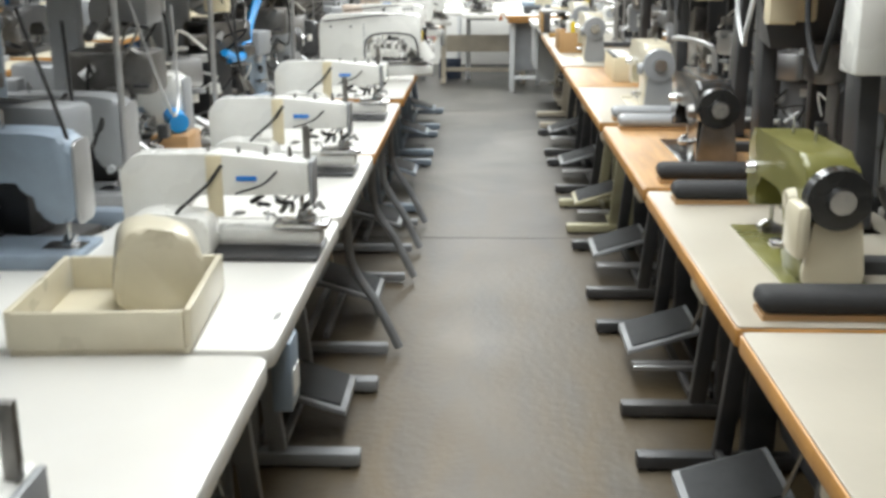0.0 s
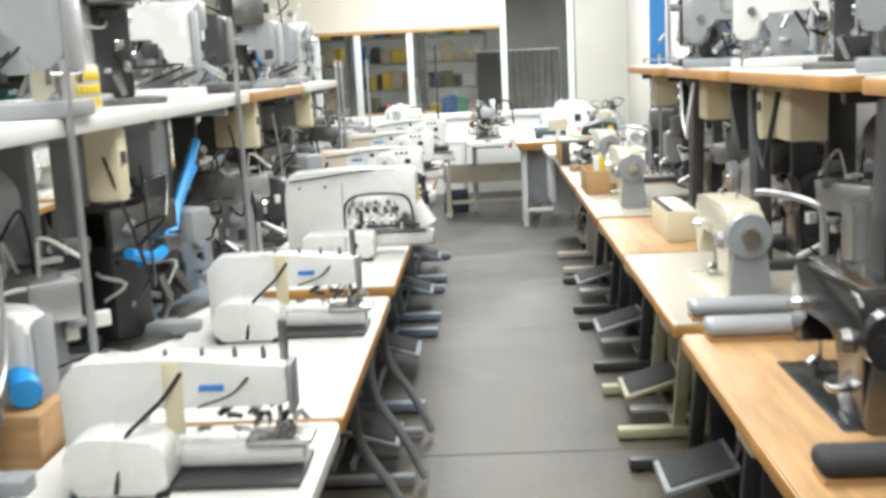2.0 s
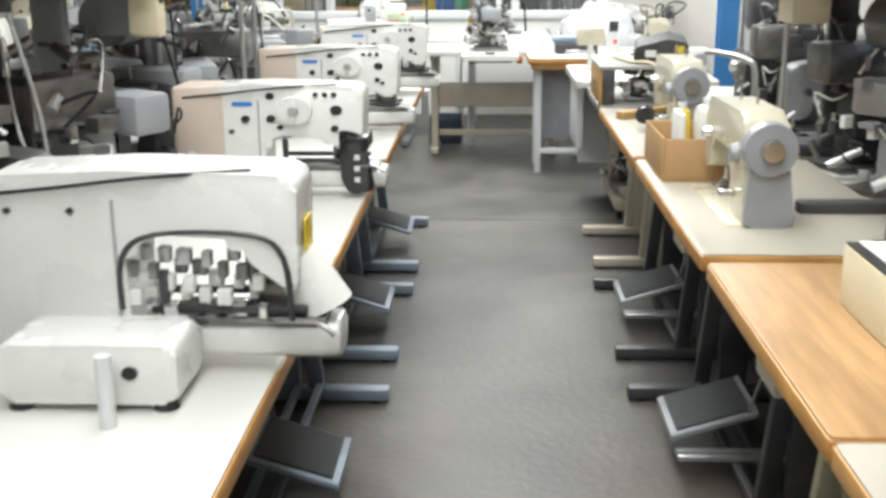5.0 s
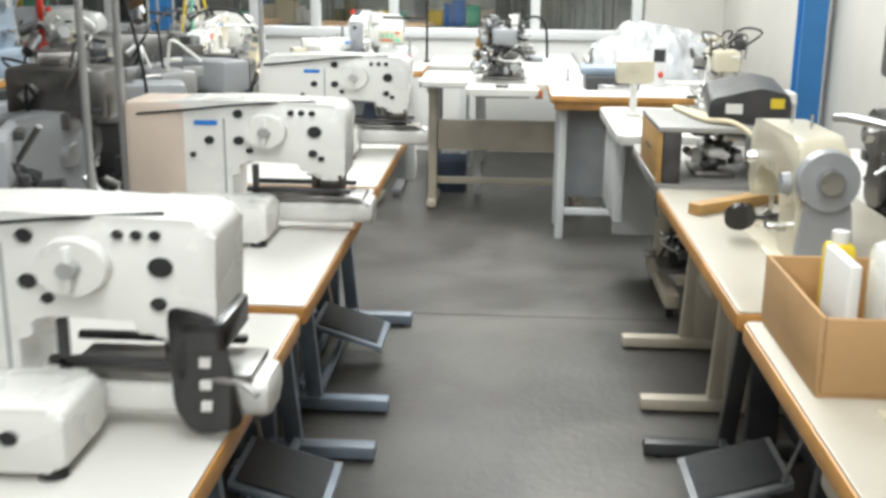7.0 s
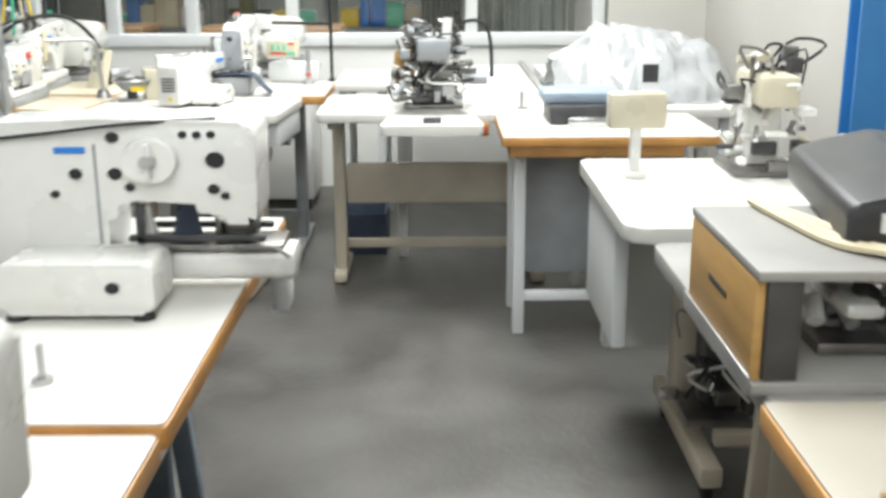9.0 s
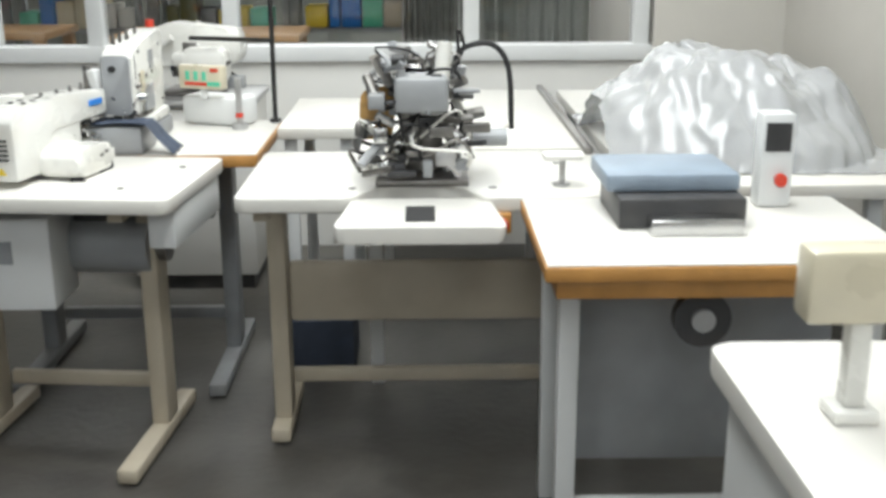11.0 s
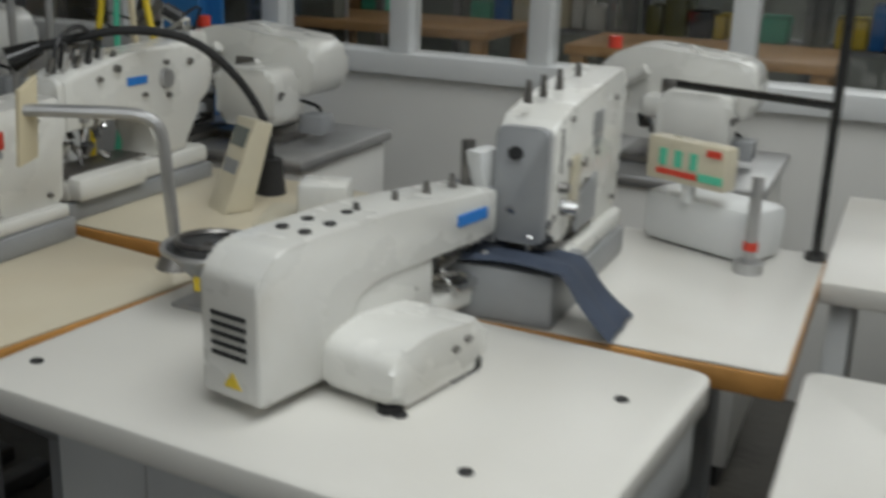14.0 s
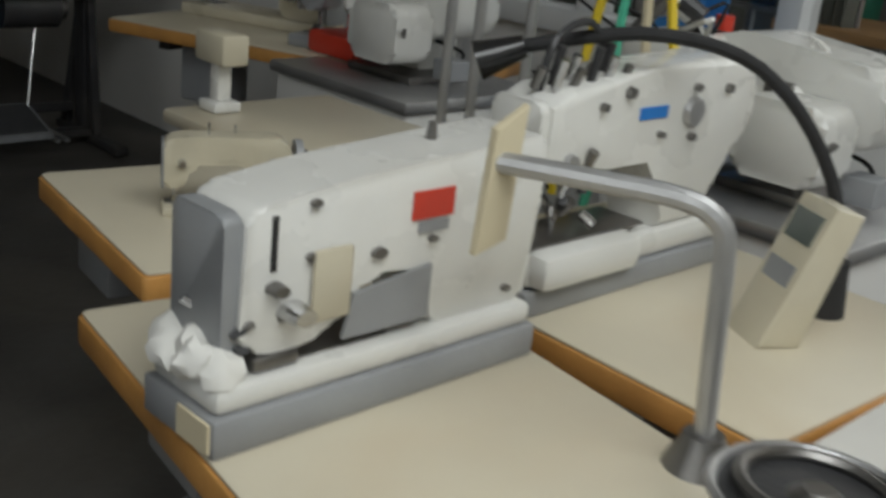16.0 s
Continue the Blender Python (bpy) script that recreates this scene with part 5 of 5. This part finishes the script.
def hollow_arm(label):
    """Buttonholer with a round-backed arm on a raked column; needle towards -y, trim on +x."""
    m = thing("buttonhole_machine", label, "sewing machine")
    part("base", box(B(), -0.05, 0.055, -0.21, 0.24, 0, 0.035, 0.005), M_MGREY, m, "grey base plinth")
    part("bed", box(B(), -0.045, 0.05, -0.205, 0.235, 0.0355, 0.075, 0.012), M_WHITE, m)
    part("bed_cover", box(B(), -0.01, 0.075, -0.20, 0.0, 0.036, 0.085, 0.016), M_WHITE, m)
    back = [(0.20 + 0.07 * math.sin(a), 0.235 - 0.07 * math.cos(a)) for a in [math.pi * i / 10 for i in range(11)]]
    prof = [(-0.19, 0.165), (-0.10, 0.165), (-0.07, 0.185), (0.02, 0.185), (0.05, 0.15), (0.06, 0.075), (0.165, 0.075)] + back + [(0.0, 0.295), (-0.16, 0.275), (-0.19, 0.26)]
    part("arm", prism(B(), prof, "x", -0.045, 0.045, 0.012), M_WHITE, m)
    part("face_plate", prism(B(), rounded([(-0.04, 0.15), (0.04, 0.15), (0.04, 0.265), (-0.04, 0.265)], 0.015), "y", -0.205, -0.1895, 0.004), M_WHITE, m)
    part("badge", box(B(), 0.0445, 0.0472, -0.02, 0.04, 0.232, 0.248), M_BADGE, m, "blue lettered badge drawn as a bar")
    for yy, zz, rr in ((0.10, 0.235, 0.022), (0.10, 0.268, 0.006), (0.105, 0.2, 0.006), (0.18, 0.262, 0.007), (-0.10, 0.255, 0.006), (0.03, 0.21, 0.005), (-0.05, 0.27, 0.008), (-0.15, 0.19, 0.012)):
        part("knob" if rr > 0.02 else "screw", cyl(B(), (0.0445, yy, zz), (0.054, yy, zz), rr, rr * 0.85, 16), M_ALU if rr > 0.01 else M_IRON, m)
    part("needle_plate", box(B(), -0.03, 0.045, -0.2, 0.03, 0.0855, 0.089, 0.001), M_IRON, m)
    rr = random.Random(23)
    for k in range(22):
        yy, zz, xx = rr.uniform(-0.19, -0.08), rr.uniform(0.09, 0.165), rr.uniform(-0.03, 0.05)
        part("linkage", cyl(B(), (xx, yy, zz), (xx + rr.uniform(-0.02, 0.02), yy + rr.uniform(-0.03, 0.03), zz + rr.uniform(0.01, 0.04)), rr.uniform(0.003, 0.009), seg=8), (M_STEEL, M_IRON, M_DARK)[k % 3], m)
    part("thread_arch", tube(B(), [(0.0, -0.17, 0.27), (0.0, -0.15, 0.33), (0.0, -0.09, 0.35), (0.0, -0.05, 0.31), (0.0, -0.04, 0.285)], 0.005, 6), M_DARK, m)
    for k in range(10):
        yy = -0.18 + 0.016 * k
        part("tension_part", cyl(B(), (0.02 * (k % 2), yy, 0.275), (0.02 * (k % 2) + 0.01, yy, 0.30 + 0.012 * (k % 3)), 0.006, seg=8), (M_IRON, M_STEEL, M_DARK)[k % 3], m)
    return m


jk = hollow_arm("white buttonhole machine with blue badge and round-backed hollow arm")
place(jk, -1.90, 12.36, T)
bh = long_arm("white lockstitch buttonholer with grey face plate and dark cloth", M_MGREY)
place(bh, -0.96, 12.30, T, 0, 0.85)
part("front_block", box(B(), -0.11, 0.085, -0.24, -0.08, 0.0, 0.098, 0.006), M_MGREY, bh, "grey front base block")
part("stud", cyl(B(), (0.0, -0.19, 0.29), (0.0, -0.194, 0.29), 0.012), M_RUB, bh)
cl = thing("cloth", "dark blue-black cloth strip hanging from the machine bed", "cloth")
bm = B()
bmesh.ops.create_grid(bm, x_segments=14, y_segments=8, size=0.5)
for v in bm.verts:
    u, w = v.co.x + 0.5, v.co.y
    v.co = Vector((-0.12 + 0.17 * min(u, 0.6) / 0.6 + 0.07 * max(0, u - 0.6) / 0.4, w * (0.1 + 0.03 * u) + 0.01 * math.sin(u * 7), 0.095 - 0.085 * max(0, (u - 0.6) / 0.4) ** 0.8 + 0.004 * math.sin(w * 14 + u * 5)))
bmesh.ops.solidify(bm, geom=bm.faces[:], thickness=0.002)
part("fabric", bm, M_CLOTH, cl)
place(cl, -0.90, 12.10, T)
bw = flatbed_buttoner("white button sewing machine with vents and blue badge", tray=False, hose=False, badge=False, cover=(-0.06, 0.16, 0.12), oily=False)
place(bw, -1.075, 11.87, T, 169, 0.67, 0.92)
part("lower_body", box(B(), -0.046, 0.046, -0.10, 0.12, 0.014, 0.24, 0.006), M_WHITE, bw)
for k, (xx, yy) in enumerate(((-0.02, 0.16), (0.02, 0.16), (-0.02, 0.11), (0.02, 0.11), (0.0, 0.05))):
    part("plug", cyl(B(), (xx, yy, 0.329), (xx, yy, 0.3365), 0.009, seg=12), M_RUB, bw)
part("badge", box(B(), -0.0535, -0.0495, -0.235, -0.155, 0.25, 0.277), M_BADGE, bw, "blue lettered badge drawn as a bar")
part("stud", cyl(B(), (-0.169, 0.02, 0.08), (-0.174, 0.02, 0.08), 0.008, seg=12), M_IRON, bw)
part("stud", cyl(B(), (-0.169, -0.01, 0.09), (-0.174, -0.01, 0.09), 0.008, seg=12), M_IRON, bw)
part("drain", box(B(), -0.168, -0.12, -0.055, 0.02, 0.0, 0.03, 0.004), M_RUB, bw)
for i in range(5):
    part("vent", box(B(), -0.03, 0.03, 0.2795, 0.2825, 0.2 - 0.02 * i, 0.208 - 0.02 * i), M_RUB, bw)
part("warning_mark", prism(B(), [(-0.02, 0.06), (0.01, 0.06), (-0.005, 0.09)], "y", 0.2795, 0.282), M_YEL, bw)
part("tilted_panel", prism(B(), [(-0.33, 0.27), (-0.27, 0.27), (-0.24, 0.4), (-0.30, 0.4)], "x", -0.03, 0.0, 0.006), M_FRAME, bw)
# button bowl feeder
bf = thing("bowl_feeder", "grey vibrating button bowl on a bracket", "bowl feeder")
bm = B()
cyl(bm, (0, 0, 0.07), (0, 0, 0.13), 0.05, 0.095, 32)
part("bowl", bm, M_MGREY, bf)
part("rim", tube(B(), [(0.095 * math.cos(a), 0.095 * math.sin(a), 0.132) for a in [i * math.pi / 12 for i in range(25)]], 0.006, 6, 0), M_ALU, bf)
part("track", tube(B(), [(0.07 * math.cos(a), 0.07 * math.sin(a), 0.132 + 0.001 * i) for i, a in enumerate([i * math.pi / 12 for i in range(21)])], 0.007, 6, 0), M_IRON, bf)
part("inner_dish", cyl(B(), (0, 0, 0.1295), (0, 0, 0.132), 0.088, seg=32), M_DARK, bf)
part("cone", cyl(B(), (0, 0, 0.13), (0, 0, 0.145), 0.03, 0.015), M_IRON, bf)
part("post", cyl(B(), (0, 0, 0.0), (0, 0, 0.07), 0.025), M_DARK, bf)
part("foot", box(B(), -0.06, 0.06, -0.06, 0.06, 0, 0.012, 0.004), M_ALU, bf)
part("note", box(B(), 0.02, 0.09, -0.098, -0.094, 0.07, 0.1), M_YEL, bf)
place(bf, -1.36, 11.93, T, 0, 0.8, 0.85)
fbx = thing("feeder_drive", "cream box with a white cube on the feeder", "drive unit")
part("body", box(B(), -0.06, 0.1, -0.07, 0.07, 0, 0.13, 0.006), M_IVORY, fbx)
part("cube", box(B(), 0.0, 0.075, -0.03, 0.04, 0.1305, 0.185, 0.006), M_WHITE, fbx)
place(fbx, -1.27, 12.02, T, 20)
# bent tube arm with paper on the machine, keypads and lamps
ar = thing("tube_arm", "bent grey steel tube arm on a cast foot", "bracket")
part("tube", tube(B(), [(0, 0, 0.03), (-0.006, -0.004, 0.12), (-0.012, -0.008, 0.21), (-0.02, -0.014, 0.24), (-0.05, -0.03, 0.255), (-0.12, -0.07, 0.258), (-0.2, -0.11, 0.258)], 0.0105, 10), M_ALU, ar)
part("foot", cyl(B(), (0, 0, 0), (0, 0, 0.035), 0.035, 0.02, 20), M_IRON, ar)
part("plate", prism(B(), [(-0.13, 0.17), (-0.12, 0.29), (-0.08, 0.31), (-0.09, 0.18)], "x", -0.205, -0.195, 0.002), M_TAPE, ar, "yellowed plastic plate at the arm's end")
place(ar, -1.52, 12.04, T)
kp = thing("keypad_panel", "cream tilted keypad with a small grey display", "control panel")
part("housing", prism(B(), [(-0.02, 0), (0.04, 0), (0.09, 0.17), (0.05, 0.18)], "y", -0.04, 0.04, 0.006), M_IVORY, kp)
part("display", prism(B(), [(0.028, 0.127), (0.033, 0.125), (0.0445, 0.163), (0.0395, 0.165)], "y", -0.028, 0.028), M_SCREEN, kp)
part("keys", prism(B(), [(-0.001, 0.04), (0.004, 0.038), (0.022, 0.10), (0.017, 0.102)], "y", -0.028, 0.028), M_MGREY, kp)
place(kp, -1.66, 12.38, T, 60)
lp = thing("flexible_lamp", "black gooseneck lamp arching over the machines", "lamp")
part("base", cyl(B(), (0, 0, 0), (0, 0, 0.075), 0.032, 0.024, 20), M_RUB, lp)
part("gooseneck", tube(B(), [(0, 0, 0.07), (-0.01, -0.01, 0.16), (-0.055, -0.058, 0.26), (-0.12, -0.12, 0.325), (-0.21, -0.21, 0.34), (-0.31, -0.31, 0.31)], 0.009, 10), M_RUB, lp)
part("shade", cyl(B(), (-0.31, -0.31, 0.31), (-0.35, -0.35, 0.285), 0.014, 0.026, 18), M_BLACK, lp)
place(lp, -1.655, 12.54, T)
bx = thing("electronic_counter", "beige counter panel with green and red print", "control panel")
part("housing", box(B(), -0.085, 0.085, -0.02, 0.02, 0.125, 0.205, 0.006), M_IVORY, bx)
for i in range(3):
    part("green_bar", box(B(), -0.055 + i * 0.033, -0.040 + i * 0.033, -0.0225, -0.0195, 0.155, 0.185), M_LED, bx)
part("red_dots", box(B(), -0.06, 0.03, -0.0225, -0.0195, 0.138, 0.148), M_RED, bx)
part("green_band", box(B(), 0.03, 0.08, -0.0225, -0.0195, 0.138, 0.152), M_LED, bx)
part("red_mark", box(B(), 0.045, 0.075, -0.0225, -0.0195, 0.185, 0.197), M_RED, bx)
part("neck", cyl(B(), (0.0, 0.0, 0.09), (0.0, 0.0, 0.13), 0.012), M_FRAME, bx)
part("stand", box(B(), -0.1, 0.14, -0.0, 0.12, 0, 0.0995, 0.02), M_FRAME, bx)
place(bx, -0.79, 12.58, T, -24)
bp = thing("upright_rod", "slim black iron rod standing on the table corner", "rod")
part("rod", cyl(B(), (0, 0, 0), (0, 0, 0.9), 0.009, seg=10), M_BLACK, bp)
part("foot", cyl(B(), (0, 0, 0), (0, 0, 0.012), 0.02), M_BLACK, bp)
part("cross_arm", cyl(B(), (-0.3, 0.1, 0.28), (0.0, 0, 0.28), 0.008, seg=8), M_BLACK, bp)
place(bp, -0.56, 12.64, T)
ps = thing("short_post", "short grey post with a red ring on the table", "post")
part("rod", cyl(B(), (0, 0, 0), (0, 0, 0.17), 0.011, seg=10), M_ALU, ps)
part("foot", cyl(B(), (0, 0, 0), (0, 0, 0.02), 0.026), M_ALU, ps)
part("ring", cyl(B(), (0, 0, 0.04), (0, 0, 0.055), 0.013), M_RED, ps)
place(ps, -0.66, 12.50, T)
# white automatic machines near the window, far row
big_w = mech_cluster("lockstitch_automaton", "big white automatic machine with rounded housing and red button", "sewing machine", 51, 0.4, 0.34, 0.22, 26, (M_STEEL, M_IRON, M_WHITE, M_MGREY, M_WHITE, M_WHITE))
part("housing", prism(B(), rounded([(-0.2, 0.12), (0.2, 0.12), (0.2, 0.26), (-0.1, 0.29), (-0.2, 0.24)], 0.05), "y", -0.08, 0.1, 0.02), M_WHITE, big_w)
part("motor_case", prism(B(), rounded([(-0.01, 0.06), (0.16, 0.06), (0.16, 0.2), (-0.01, 0.2)], 0.03), "y", -0.2, -0.081, 0.02), M_WHITE, big_w)
part("button", cyl(B(), (-0.17, -0.02, 0.27), (-0.17, -0.02, 0.30), 0.018), M_RED, big_w)
cab = thing("machine_cabinet", "white sheet-metal machine cabinet by the window", "cabinet")
part("body", box(B(), -0.25, 0.25, -0.23, 0.23, 0.06, 0.75, 0.01), M_LOWW, cab)
for xx in (-0.16, 0.16):
    part("screw", cyl(B(), (xx, -0.23, 0.66), (xx, -0.236, 0.66), 0.012), M_RUB, cab)
part("worktop", box(B(), -0.265, 0.265, -0.245, 0.245, 0.7505, 0.78, 0.008), M_ALU, cab)
part("plinth", box(B(), -0.23, 0.23, -0.21, 0.21, 0, 0.06), M_DARK, cab)
for x, y in ((-2.02, 13.08), (-0.98, 13.38), (-3.1, 13.1)):
    place(cab, x, y, 0, 0)
    place(big_w, x, y, T, 0)
# tables and machines across the next aisle
f_iv = lockstitch(M_IVORY, M_MGREY, M_MGREY, "small ivory sewing machine with grey wheel guard")
place(f_iv, -2.36, 12.07, T, 62, 1.0, 0.38)
tb2 = thing("raised_board", "thick cream board lying on a table", "board")
part("board", box(B(), -0.24, 0.24, -0.2, 0.2, 0, 0.03, 0.01), M_CREAM, tb2)
place(tb2, -2.62, 12.45, T)
place(monitor("cream operation panel on a post among the tables", 0.10, 0.06, 0.11), -2.80, 12.34, T + 0.031)
for x in (-2.36, -2.3, -2.2):
    o = thread_stand(0.7, "thread stand tube with pale wires")
    place(o, x, 12.5 + 0.1 * (x + 2.3), T)
for k in range(4):
    o = thing("cable", "yellow-green earth cables hanging from above", "cable")
    part("lead", tube(B(), [(0, 0, 0.8), (0.01, 0.0, 0.5), (0.02 * (k - 1), 0, 0.3), (0.05 * (k - 1), 0, 0.12), (0.04 * (k - 1.5), 0.0, 0.0)], 0.008, 6), (M_YEL, M_LED, M_TAPE, M_YEL)[k], o)
    place(o, -2.14 + 0.03 * k, 12.62, T)
cl3 = mech_cluster("sewing_automaton", "dark sewing automaton with hoses behind the white machines", "sewing machine", 61, 0.34, 0.3, 0.34, 40)
place(cl3, -2.2, 12.95, T)
far_t = sewing_table(1.1, 0.56, M_CREAM, M_EDGE, M_DARK, "distant sewing table with wooden edge across the aisle", "splay", T, True)
far_m = [iv, dk, dw, dd]
for k, (x, y, tn) in enumerate(((-3.6, 13.2, 20), (-5.4, 13.0, 90), (-5.6, 11.6, 90), (-5.6, 10.3, 90), (-3.0, 11.2, 90), (-3.0, 9.9, 90), (-3.0, 8.6, 90), (-3.0, 7.3, 90), (-3.0, 6.0, 90), (-6.9, 13.0, 90), (-6.9, 11.5, 90))):
    place(far_t, x, y, 0, tn)
    for s in (-0.28, 0.28):
        place(far_m[(k + int(s > 0)) % 4], x + (s if tn < 50 else 0), y + (s if tn > 50 else 0), T, tn + 180 * (k % 2))
orr = thing("red_machine", "small orange-red bench machine with an upright column", "machine")
part("base", box(B(), -0.1, 0.1, -0.08, 0.08, 0, 0.06, 0.012), M_RED, orr)
part("column", box(B(), -0.015, 0.025, -0.015, 0.015, 0.06, 0.45, 0.004), M_RED, orr)
place(orr, -3.35, 13.12, T)
# blue-grey trestle machine in the second row near the end
tre = thing("trestle", "blue-grey steel trestle carrying an old machine", "trestle")
for s in (-1, 1):
    part("leg", prism(B(), [(-0.28 , 0), (-0.22, 0), (-0.02, 1.0), (-0.08, 1.0)], "x", s * 0.2 - 0.02, s * 0.2 + 0.02, 0.004), M_BLUEG, tre)
    part("leg", prism(B(), [(0.28, 0), (0.22, 0), (0.02, 1.0), (0.08, 1.0)], "x", s * 0.2 - 0.02, s * 0.2 + 0.02, 0.004), M_BLUEG, tre)
part("beam", box(B(), -0.26, 0.26, -0.09, 0.09, 1.0, 1.06, 0.006), M_BLUEG, tre)
part("tie", box(B(), -0.18, 0.18, -0.19, -0.15, 0.5, 0.56, 0.004), M_BLUEG, tre)
place(tre, -1.9, 9.2, 0, 90)
place(dg, -1.9, 9.2, 1.06, 90)
# shelves seen through the partition windows
cols = (M_BADGE, M_LED, M_TAPE, M_PAPER, M_CARD, M_YEL, M_DARK, M_GREEN, M_BEIGE)
rs = random.Random(9)
for x in (-6.5, -5.0, -3.6, -2.3, -1.35, -0.45):
    sh = thing("storage_shelf", "steel shelf filled with mixed boxes in the back room", "shelf")
    for a in (-0.42, 0.42):
        for b in (-0.15, 0.15):
            part("upright", box(B(), a - 0.02, a + 0.02, b - 0.02, b + 0.02, 0, 2.1), M_GREY, sh)
    for z in (0.4, 0.8, 1.15, 1.5, 1.85):
        part("shelf_board", box(B(), -0.40, 0.40, -0.17, 0.17, z, z + 0.025), M_GREY, sh)
    place(sh, x, 16.2, 0, 0)
    for z in (0.8, 1.15, 1.5, 1.85):
        xx = -0.36
        while xx < 0.3:
            w = rs.uniform(0.06, 0.2)
            bxo = thing("storage_box", "small storage box on a back-room shelf", "box", "boxes on the shelves")
            part("body", box(B(), 0, w - 0.015, -0.12, 0.12, 0, rs.uniform(0.1, 0.26), 0.006), rs.choice(cols), bxo)
            place(bxo, x + xx, 16.2, z + 0.0255)
            xx += w
for x, w in ((0.55, 0.66), (-3.0, 0.3), (0.0, 0.3)):
    c = thing("curtain", "heavy grey-green curtain in the back room", "curtain")
    part("fabric", prism(B(), [(-w / 2 + w * i / 40, 0.03 * math.sin(i * 1.3)) for i in range(41)] + [(w / 2 - w * i / 40, 0.03 * math.sin((40 - i) * 1.3) + 0.01) for i in range(41)], "z", 0.02, 1.6), M_CURT, c)
    part("rail", cyl(B(), (-w / 2, 0.005, 1.61), (w / 2, 0.005, 1.61), 0.012), M_ALU, c)
    for s in (-1, 1):
        part("stand", cyl(B(), (s * w / 2, 0.06, 0), (s * w / 2, 0.06, 1.61), 0.012), M_ALU, c)
    place(c, x, 15.0, 0)
for x, y in ((-2.6, 15.2), (-1.2, 15.0)):
    wt = thing("work_table", "wooden work table in the back room", "table")
    part("tabletop", box(B(), -0.5, 0.5, -0.3, 0.3, 0.86, 0.9, 0.004), M_WOOD, wt)
    for a in (-0.45, 0.45):
        for b in (-0.25, 0.25):
            part("leg", box(B(), a - 0.03, a + 0.03, b - 0.03, b + 0.03, 0, 0.86), M_WOOD, wt)
    place(wt, x, y, 0)
